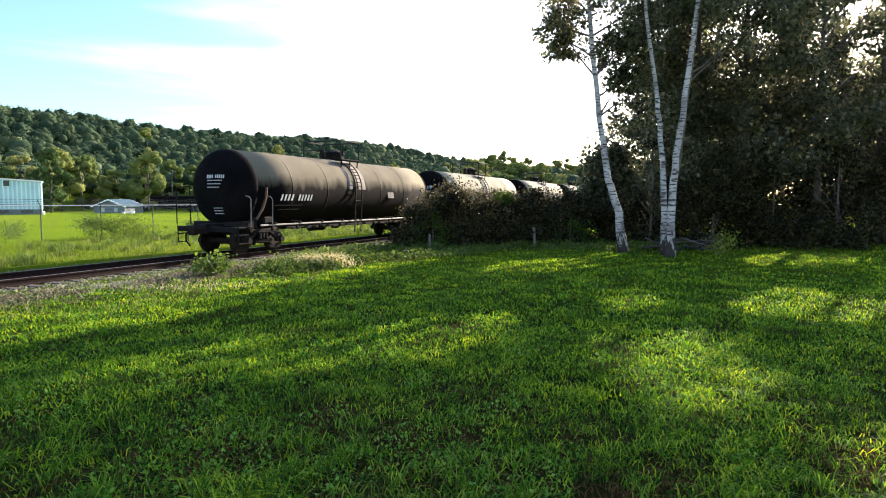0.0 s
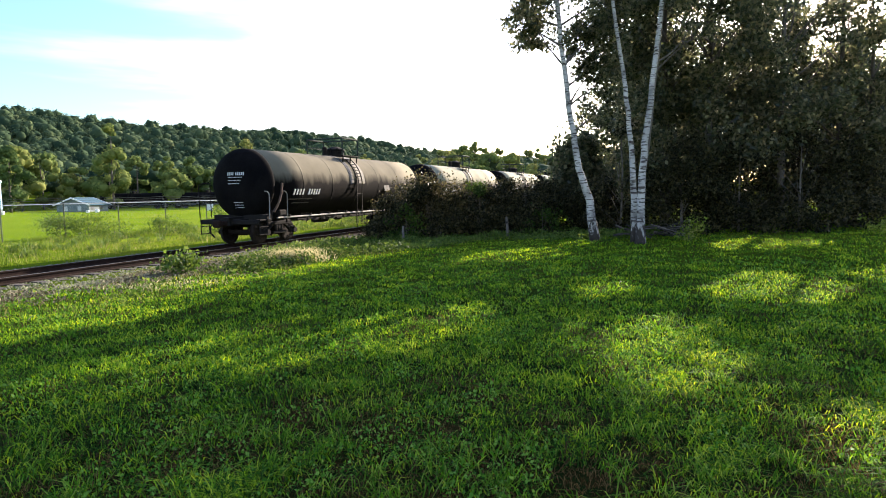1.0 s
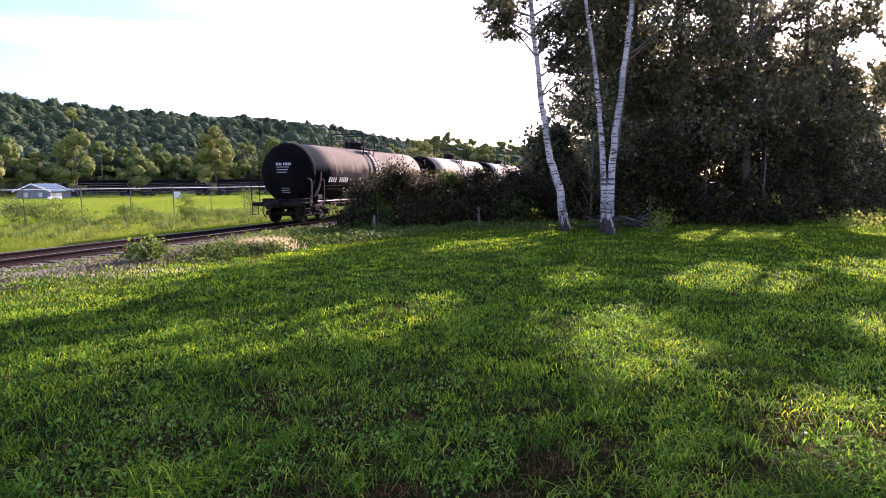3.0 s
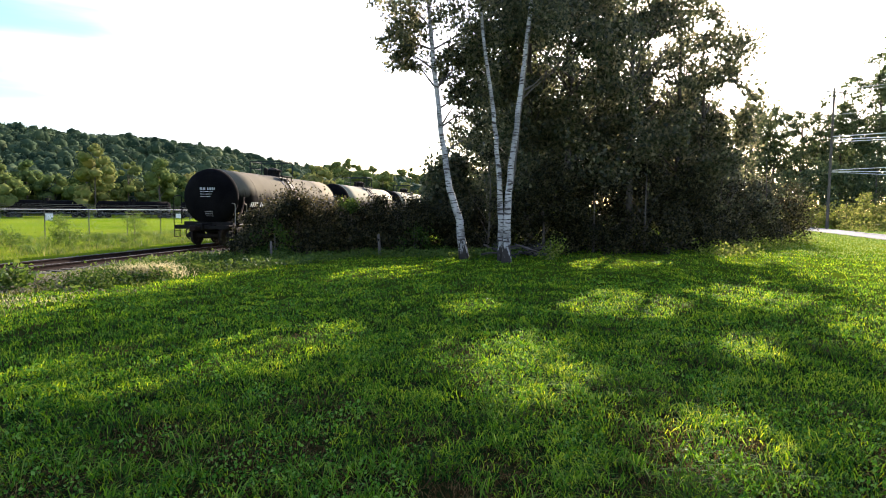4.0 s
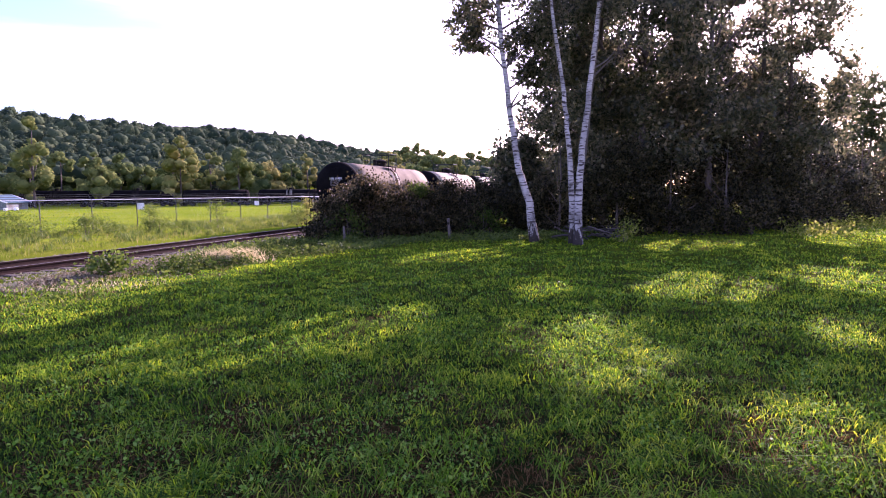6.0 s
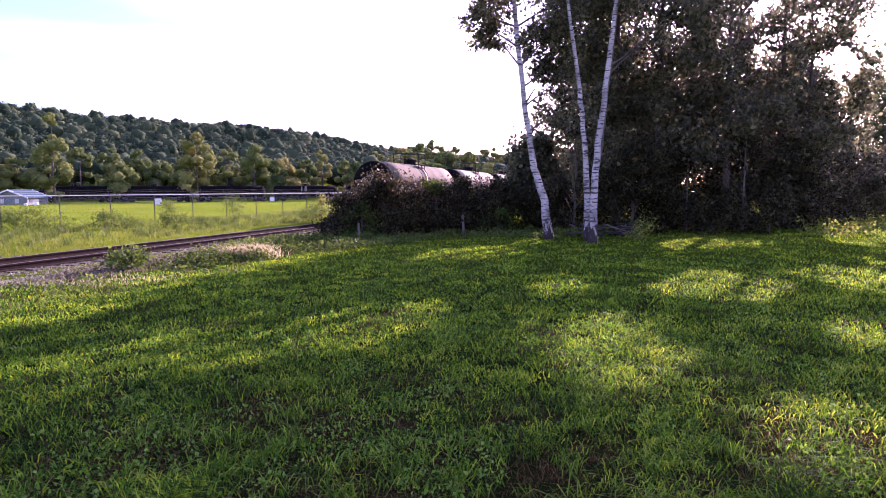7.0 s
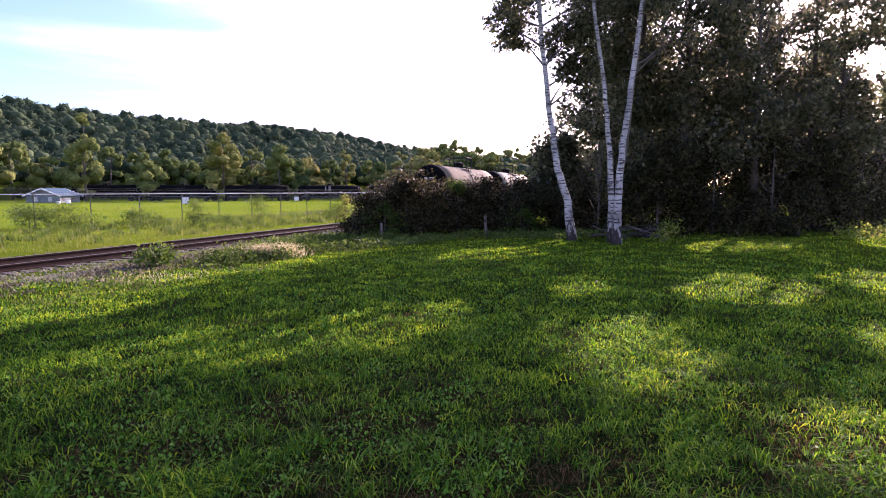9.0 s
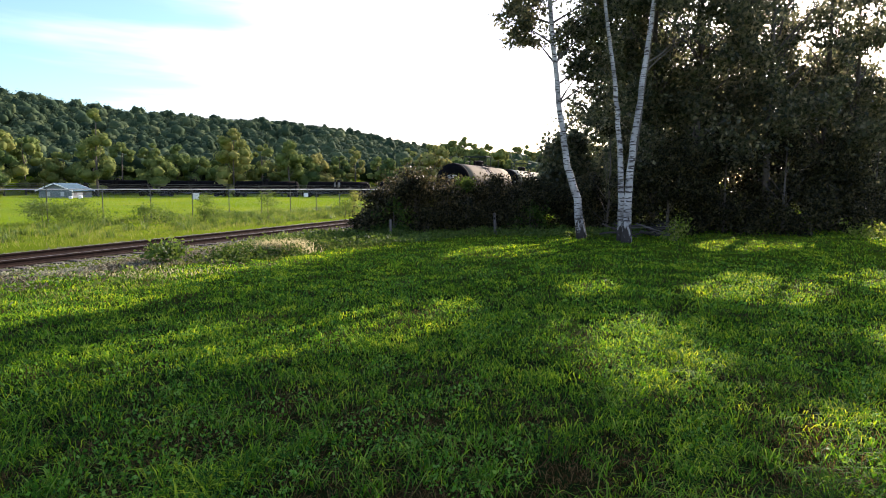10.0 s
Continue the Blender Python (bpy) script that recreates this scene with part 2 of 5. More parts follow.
STRIP = leafy("strip_weed_leaf", [(0.03, 0.058, 0.011), (0.06, 0.10, 0.017), (0.10, 0.14, 0.028), (0.16, 0.155, 0.06)], 0.4, 0.7, 0.5, 0.05)
RANK = leafy("rank_weed_leaf", [(0.03, 0.065, 0.012), (0.055, 0.10, 0.018), (0.09, 0.13, 0.03)], 0.35, 0.6, 0.9, 0.15)
# separate grass tone for the verge in full sun
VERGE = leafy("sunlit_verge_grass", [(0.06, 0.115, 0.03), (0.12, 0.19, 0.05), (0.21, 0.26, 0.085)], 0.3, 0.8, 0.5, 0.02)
# weed tone darkened, so the shade along the gravel is in the colour
SHADY = leafy("shaded_verge_weed_leaf", [(0.016, 0.04, 0.008), (0.03, 0.062, 0.012), (0.065, 0.095, 0.022)], 0.3, 0.65, 0.9, 0.06)
# paler weed tone, with the sun on the bank set into it
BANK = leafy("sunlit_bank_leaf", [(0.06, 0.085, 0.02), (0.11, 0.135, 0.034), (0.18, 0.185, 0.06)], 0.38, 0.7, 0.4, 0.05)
STRAW = leafy("straw", [(0.22, 0.21, 0.10), (0.40, 0.38, 0.22)], 0.45, 0.7, 0.3, 0.03)
LEAF = leafy("leaf", [(0.022, 0.031, 0.016), (0.056, 0.066, 0.032), (0.15, 0.145, 0.075)], 0.64, 0.36, 0.5, 0.45)
# near-black tones put the deep shade of the undergrowth into the leaf colour
THICKET = leafy("shade_dark_thicket_leaf", [(0.007, 0.008, 0.0045), (0.017, 0.019, 0.008), (0.08, 0.072, 0.032)], 0.3, 0.5, 0.9, 0.08)
WOODS = canopy_leaf("far_leaf", [(0.012, 0.027, 0.016), (0.028, 0.052, 0.028), (0.058, 0.088, 0.042), (0.10, 0.124, 0.056)], 0.0, 0.4, 0.085)
FIELDTREE = canopy_leaf("field_tree_leaf", [(0.055, 0.095, 0.032), (0.11, 0.155, 0.045), (0.19, 0.22, 0.062), (0.27, 0.25, 0.078)], 0.5, 0.25, 0.3, 0.4)
FARLEAF = leafy("roadside_leaf", [(0.03, 0.05, 0.02), (0.06, 0.085, 0.035), (0.12, 0.135, 0.06)], 0.35, 0.6, 0.5, 0.2)
BARK = plain("bark", (0.05, 0.04, 0.03), (0.13, 0.11, 0.09), 0.9, 0, 5, 0.5, (1, 1, 0.25))
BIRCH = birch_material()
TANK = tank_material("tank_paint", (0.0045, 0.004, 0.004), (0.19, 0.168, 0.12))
# the TANK shell again, its colours lifted to tan for sun glaze
SUNLIT_TANK = tank_material("sunlit_tank_tone", (0.03, 0.026, 0.022), (0.35, 0.325, 0.235))
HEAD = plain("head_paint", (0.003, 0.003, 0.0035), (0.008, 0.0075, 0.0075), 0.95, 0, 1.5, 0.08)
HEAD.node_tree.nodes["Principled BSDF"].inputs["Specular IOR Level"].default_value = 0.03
FAINT = plain("faint_band_paint", (0.13, 0.115, 0.09), (0.22, 0.20, 0.165), 0.85, 0, 3)
WORN = plain("worn_pale_rail", (0.13, 0.12, 0.11), (0.26, 0.25, 0.24), 0.6, 0.2, 8)
OXIDE = plain("red_oxide_paint", (0.05, 0.028, 0.02), (0.12, 0.07, 0.05), 0.9, 0, 6)
BLACK = plain("black_iron", (0.007, 0.006, 0.006), (0.016, 0.014, 0.012), 0.9, 0.0, 5)
BLACK.node_tree.nodes["Principled BSDF"].inputs["Specular IOR Level"].default_value = 0.1
WHEEL = plain("grimy_wheel", (0.010, 0.008, 0.007), (0.026, 0.019, 0.015), 0.85, 0.0, 6)
for _m in (BLACK, WHEEL):
    _m.node_tree.nodes["Principled BSDF"].inputs["Specular IOR Level"].default_value = 0.12
GREENISH = plain("dark_green_rail_paint", (0.008, 0.016, 0.011), (0.016, 0.028, 0.02), 0.9, 0.0, 5)
PALE = plain("pale_band_paint", (0.10, 0.09, 0.08), (0.22, 0.205, 0.19), 0.85, 0, 3)
PALE.node_tree.nodes["Principled BSDF"].inputs["Specular IOR Level"].default_value = 0.1
WHITE = plain("white_lettering", (0.40, 0.40, 0.40), (0.6, 0.6, 0.6), 0.8, 0, 9, 0)
STEEL = plain("worn_steel", (0.08, 0.068, 0.058), (0.17, 0.15, 0.13), 0.55, 0.5, 9)
RUST = plain("rusty_steel", (0.010, 0.006, 0.005), (0.028, 0.016, 0.012), 0.95, 0.0, 9, 0.3)
RUST.node_tree.nodes["Principled BSDF"].inputs["Specular IOR Level"].default_value = 0.1
TIE = plain("tie_wood", (0.022, 0.017, 0.013), (0.06, 0.048, 0.038), 0.95, 0, 4, 0.4, (1, 6, 6))
STONE = plain("ballast_stone", (0.055, 0.058, 0.037), (0.22, 0.22, 0.145), 0.95, 0, 5, 0.2)
STONE.node_tree.nodes["Principled BSDF"].inputs["Specular IOR Level"].default_value = 0.05
GALV = plain("galvanised_steel", (0.30, 0.31, 0.32), (0.48, 0.49, 0.5), 0.5, 0.6, 8)
DULL = plain("dull_green_grey_post", (0.03, 0.036, 0.03), (0.075, 0.08, 0.07), 0.8, 0.0, 8)
SIGN = plain("white_sign_paint", (0.7, 0.7, 0.7), (0.82, 0.82, 0.82), 0.5, 0, 5, 0)
ROOF = plain("blue_grey_roof", (0.04, 0.085, 0.115), (0.07, 0.13, 0.165), 0.9, 0, 1.0, 0.2)
ROOF.node_tree.nodes["Principled BSDF"].inputs["Specular IOR Level"].default_value = 0.1
WALL_PAINT = plain("pale_siding", (0.09, 0.115, 0.12), (0.14, 0.17, 0.175), 0.85, 0, 0.8)
BLUE = plain("pale_blue_steel", (0.30, 0.50, 0.58), (0.42, 0.62, 0.68), 0.5, 0, 0.6)
DARK = plain("dark_opening", (0.02, 0.02, 0.025), (0.05, 0.05, 0.06), 0.4, 0, 2, 0)
DEADWOOD = plain("damp_dead_wood", (0.016, 0.013, 0.011), (0.05, 0.042, 0.036), 0.95, 0, 5, 0.4)
GREYWOOD = plain("weathered_wood", (0.06, 0.05, 0.043), (0.15, 0.13, 0.115), 0.9, 0, 4, 0.4, (1, 1, 0.2))
ASPHALT = plain("sun_bleached_asphalt", (0.15, 0.15, 0.14), (0.22, 0.22, 0.205), 0.95, 0, 8, 0.3)
ASPHALT.node_tree.nodes["Principled BSDF"].inputs["Specular IOR Level"].default_value = 0.1
# ribs lighter than the wall, standing in for light on their relief
RIB = plain("rib_highlight_tone", (0.50, 0.68, 0.74), (0.62, 0.78, 0.82), 0.5, 0, 0.6)
CABLE = plain("bright_cable", (0.55, 0.55, 0.55), (0.75, 0.75, 0.75), 0.4, 0.3, 3, 0)


# ---- mesh tools ----
def part(name, bm, mat, parent=None, label="", smoothed=False):
    me = bpy.data.meshes.new(name)
    bm.to_mesh(me)
    bm.free()
    me.materials.append(mat)
    if smoothed:
        me.polygons.foreach_set("use_smooth", [True] * len(me.polygons))
    ob = new(name, me)
    ob.parent = parent
    return tagged(ob, label)


def soup(name, verts, tris, mat, parent=None):
    """A mesh from arrays of vertices and triangles."""
    me = bpy.data.meshes.new(name)
    verts, tris = np.asarray(verts, np.float32), np.asarray(tris, np.int32)
    me.vertices.add(len(verts))
    me.vertices.foreach_set("co", verts.ravel())
    me.loops.add(tris.size)
    me.loops.foreach_set("vertex_index", tris.ravel())
    me.polygons.add(len(tris))
    me.polygons.foreach_set("loop_start", np.arange(0, tris.size, 3, dtype=np.int32))
    me.update(calc_edges=True)
    me.materials.append(mat)
    ob = new(name, me)
    ob.parent = parent
    return ob


def box(bm, centre, size, turn=None, bevel=0.0):
    made = bmesh.ops.create_cube(bm, size=1)["verts"]
    bmesh.ops.scale(bm, vec=size, verts=made)
    if bevel:
        edges = list({e for v in made for e in v.link_edges})
        made = list({v for f in bmesh.ops.bevel(bm, geom=edges, offset=bevel, segments=1, affect="EDGES")["faces"] for v in f.verts} | {v for v in made if v.is_valid})
    m = Matrix.Translation(centre) @ (turn or Matrix())
    bmesh.ops.transform(bm, matrix=m, verts=made)


def tube(bm, pts, radii, seg=8, cap=True):
    """A tube along points; radii one number or one for each."""
    pts = [Vector(p) for p in pts]
    radii = radii if isinstance(radii, (list, tuple)) else [radii] * len(pts)
    rings, side = [], None
    for i, p in enumerate(pts):
        d = (pts[min(i + 1, len(pts) - 1)] - pts[max(i - 1, 0)]).normalized()
        if side is None:
            side = d.orthogonal().normalized()
        side = (side - d * side.dot(d)).normalized()
        up = d.cross(side)
        rings.append([bm.verts.new(p + (side * math.cos(a) + up * math.sin(a)) * radii[i]) for a in [2 * math.pi * k / seg for k in range(seg)]])
    for a, b in zip(rings, rings[1:]):
        for k in range(seg):
            bm.faces.new((a[k], a[(k + 1) % seg], b[(k + 1) % seg], b[k]))
    if cap:
        bm.faces.new(rings[0][::-1])
        bm.faces.new(rings[-1])


def lathe(bm, profile, axis="X", seg=32):
    """Turn a profile of (along, radius) round an axis."""
    rings = []
    for a, r in profile:
        ring = []
        for k in range(seg):
            w = 2 * math.pi * k / seg
            c, s = r * math.cos(w), r * math.sin(w)
            ring.append(bm.verts.new({"X": (a, c, s), "Y": (c, a, s), "Z": (c, s, a)}[axis]))
        rings.append(ring)
    for p, q in zip(rings, rings[1:]):
        for k in range(seg):
            bm.faces.new((p[k], p[(k + 1) % seg], q[(k + 1) % seg], q[k]))
    bm.faces.new(rings[0])
    bm.faces.new(rings[-1][::-1])
    bmesh.ops.recalc_face_normals(bm, faces=bm.faces[:])


def leaves(rng, centres, size, droop=0.3):
    """Folded leaves at the centres: vertices and triangles."""
    n = len(centres)
    d = rng.normal(size=(n, 3))
    d[:, 2] -= droop
    d /= np.linalg.norm(d, axis=1)[:, None]
    s = np.cross(d, rng.normal(size=(n, 3)))
    s /= np.linalg.norm(s, axis=1)[:, None] + 1e-9
    u = np.cross(d, s)
    k = (size * rng.uniform(0.6, 1.35, n))[:, None]
    v = np.stack([centres - d * k * 0.5, centres + s * k * 0.36 + u * k * 0.14 - d * k * 0.05, centres + d * k * 0.5, centres - s * k * 0.36 + u * k * 0.14 - d * k * 0.05], 1).reshape(-1, 3)
    i = 4 * np.arange(n)[:, None]
    t = np.concatenate([i + [0, 1, 2], i + [0, 2, 3]], 1).reshape(-1, 3)
    return v, t


def sprays(rng, centres, out, size):
    """Leaf sprays that lie roughly square to their outward direction."""
    n = len(centres)
    nrm = out + rng.normal(0, 0.3, (n, 3))
    s = np.cross(nrm, rng.normal(size=(n, 3)))
    s /= np.linalg.norm(s, axis=1)[:, None] + 1e-9
    u = np.cross(nrm, s)
    u /= np.linalg.norm(u, axis=1)[:, None] + 1e-9
    k = size * rng.uniform(0.6, 1.25, (n, 1))
    v = np.stack([centres - u * k * 0.5, centres + s * k * 0.5, centres + u * k * 0.5, centres - s * k * 0.5], 1).reshape(-1, 3)
    i = 4 * np.arange(n)[:, None]
    return v, np.concatenate([i + [0, 1, 2], i + [0, 2, 3]], 1).reshape(-1, 3)


BALL = bmesh.new()
bmesh.ops.create_icosphere(BALL, subdivisions=1, radius=1)
BALL_V = np.array([v.co[:] for v in BALL.verts])
BALL_T = np.array([[v.index for v in f.verts] for f in BALL.faces])
BALL.free()


def lobes(rng, centres, radii, n, size):
    """Rounded leafy lobes: an uneven core in a coat of leaf sprays."""
    m = len(centres)
    turn = np.linalg.qr(rng.normal(size=(m, 3, 3)))[0]
    ball = np.einsum("mij,kj->mki", turn, BALL_V) * rng.normal(0.8, 0.05, (m, len(BALL_V), 1))
    core = (centres[:, None, :] + ball * radii[:, None, :]).reshape(-1, 3)
    ct = (BALL_T[None] + len(BALL_V) * np.arange(m)[:, None, None]).reshape(-1, 3)
    d = rng.normal(size=(m, n, 3))
    d /= np.linalg.norm(d, axis=2)[:, :, None]
    d[:, :, 2] = d[:, :, 2] * 0.85 + 0.17
    ph = rng.uniform(0, 6.3, (m, 1, 2))
    lump = 0.87 + 0.12 * np.sin(3.6 * d[:, :, :1] + ph[:, :, :1]) * np.sin(4.1 * d[:, :, 1:2] + ph[:, :, 1:]) + rng.normal(0, 0.03, (m, n, 1))
    p = (centres[:, None, :] + d * radii[:, None, :] * lump).reshape(-1, 3)
    v, t = sprays(rng, p, d.reshape(-1, 3), size)
    return np.concatenate([core, v]), np.concatenate([ct, t + len(core)])


# gaps in the foliage through which the sun reaches the lawn: x, y, half width, half length
GAPS = [(1.85, 6.7, 0.7, 1.1), (1.85, 5.45, 0.65, 0.95), (9.3, 18.2, 1.35, 2.4), (-0.7, 7.3, 0.72, 1.9), (-1.7, 6.3, 0.45, 1.0), (-2.7, 6.4, 0.95, 2.0), (1.8, 17.0, 1.3, 2.4), (-5.9, 9.3, 1.1, 1.8), (14.5, 19.0, 0.9, 2.6), (17.8, 19.0, 2.2, 5.0),
        (2.55, 3.5, 0.55, 0.95), (5.2, 9.9, 1.2, 1.8), (2.5, 10.1, 0.5, 1.0), (5.0, 6.4, 0.4, 0.8), (-5.3, 8.6, 0.6, 1.6), (8.2, 10.5, 1.1, 2.0), (4.2, 20.3, 0.5, 1.6)]


def ripple(x, y):
    """Uneven value between about -1 and 1."""
    return 0.45 * np.sin(1.9 * x + 1.3 * np.sin(1.1 * y)) * np.cos(1.5 * y + np.sin(2.3 * x)) + 0.35 * np.sin(4.7 * x + 2.1 * y + np.sin(3.1 * y)) + 0.25 * np.cos(8.3 * x - 5.9 * y)


def lets_sun_through(p, rng):
    """Which of these points stand in a gap; the wider dappled part keeps some leaves."""
    k = p[:, 2] / TO_SUN.z
    gx, gy = p[:, 0] - TO_SUN.x * k, p[:, 1] - TO_SUN.y * k
    sa, ca = math.sin(SUN_AZ), math.cos(SUN_AZ)
    ru = ripple(gx * ca - gy * sa, 0.55 * (gx * sa + gy * ca))
    out = ((gx - 7.5) / 5.5) ** 2 + ((gy - 13) / 6.5) ** 2 < np.clip((ru - 0.34) * 6, 0, 1)
    out &= rng.random(len(p)) > 0.10
    for x, y, w, h in GAPS:
        a, b = (gx - x) * ca - (gy - y) * sa, (gx - x) * sa + (gy - y) * ca
        out |= ((a / w) ** 2 + (b / h) ** 2 < 1.0 + 0.6 * ru) & (rng.random(len(p)) > 0.006)
    return out


# ---- ground ----
def ground():
    rad = np.concatenate([np.linspace(0, 60, 140), np.geomspace(60.6, 4000, 70)])
    az = np.linspace(0, 2 * np.pi, 321)[:-1]
    x, y = np.outer(rad[1:], np.sin(az)).ravel(), np.outer(rad[1:], np.cos(az)).ravel()
    v = np.vstack([[0, 0, float(ground_z(0, 0))], np.stack([x, y, ground_z(x, y)], 1)])
    n, m = len(az), len(rad) - 1
    tris = [np.stack([np.zeros(n, int), 1 + (np.arange(n) + 1) % n, 1 + np.arange(n)], 1)]
    i, j = np.meshgrid(np.arange(m - 1), np.arange(n), indexing="ij")
    a, b = 1 + i * n + j, 1 + i * n + (j + 1) % n
    tris += [np.stack([a, b, b + n], -1).reshape(-1, 3), np.stack([a, b + n, a + n], -1).reshape(-1, 3)]
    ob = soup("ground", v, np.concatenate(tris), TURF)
    ob.data.polygons.foreach_set("use_smooth", [True] * len(ob.data.polygons))
    tagged(ob, "green mown lawn and flat field rising to a hill", "ground", kind="structure")


ground()


# ---- tank cars ----
TANK_R, TANK_Z, HALF = 1.42, 2.37, 6.95


def wheelset(parent, x):
    bm = bmesh.new()
    lathe(bm, [(-0.82, 0.02), (-0.82, 0.40), (-0.80, 0.455), (-0.70, 0.46), (-0.695, 0.49), (-0.665, 0.49), (-0.66, 0.38), (-0.7, 0.34), (-0.7, 0.14), (-0.6, 0.09),
               (0.6, 0.09), (0.7, 0.14), (0.7, 0.34), (0.66, 0.38), (0.665, 0.49), (0.695, 0.49), (0.70, 0.46), (0.80, 0.455), (0.82, 0.40), (0.82, 0.02)], "Y", 28)
    for side in (-0.825, 0.825):
        for k in range(6):
            a = k * math.pi / 3
            box(bm, (0.24 * math.cos(a), side, 0.24 * math.sin(a)), (0.07, 0.03, 0.05))
    ob = part("wheelset", bm, WHEEL, parent, "grimy steel wheels on an axle")
    ob.location = (x, 0, 0.46)
    return ob


def bogie(parent, x):
    holder = new("bogie")
    holder.parent, holder.location = parent, (x, 0, 0)
    for y in (-1.0, 1.0):
        bm = bmesh.new()
        box(bm, (0, y, 0.80), (1.5, 0.16, 0.14), None, 0.02)
        box(bm, (0, y, 0.42), (0.9, 0.14, 0.12), None, 0.02)
        for s in (-1, 1):
            box(bm, (0.62 * s, y, 0.60), (0.62, 0.13, 0.11), Matrix.Rotation(s * 0.62, 4, "Y"), 0.02)
            box(bm, (0.89 * s, y, 0.50), (0.30, 0.20, 0.28), None, 0.03)
            lathe_at = bmesh.new()
            lathe(lathe_at, [(-0.08, 0.02), (-0.08, 0.11), (0.08, 0.11), (0.1, 0.02)], "Y", 14)
            bmesh.ops.translate(lathe_at, vec=(0.89 * s, y * 1.13, 0.46), verts=lathe_at.verts)
            tmp = bpy.data.meshes.new("t")
            lathe_at.to_mesh(tmp)
            bm.from_mesh(tmp)
            lathe_at.free()
            bpy.data.meshes.remove(tmp)
        for k in (-0.17, 0.0, 0.17):
            tube(bm, [(k, y, 0.46), (k, y, 0.74)], 0.07, 10)
        part("side_frame", bm, BLACK, holder)
    bm = bmesh.new()
    box(bm, (0, 0, 0.72), (0.42, 2.1, 0.22), None, 0.03)
    part("bolster", bm, BLACK, holder)
    bm = bmesh.new()
    for s in (-1, 1):
        box(bm, (0.36 * s, 0, 0.36), (0.1, 1.9, 0.14), None, 0.02)
    part("brake_beam", bm, BLACK, holder)
    for s in (-1, 1):
        wheelset(holder, 0.89 * s)


def bars(parent, name, groups, place, mat=WHITE):
    """Rows of plain raised character blocks, one part a row: (u, v, pitch, how many, height)."""
    for u, dv, w, count, ch in groups:
        bm = bmesh.new()
        for k in range(count):
            o, i = [[bm.verts.new(p) for p in place(u + (k + 0.5) * w, dv, w * 0.42, ch, lift)] for lift in (0.022, -0.02)]
            bm.faces.new(o)
            bm.faces.new(i[::-1])
            for q in range(4):
                bm.faces.new((o[q], i[q], i[(q + 1) % 4], o[(q + 1) % 4]))
        bmesh.ops.recalc_face_normals(bm, faces=bm.faces[:])
        part(name, bm, mat, parent, "faded white painted lettering")


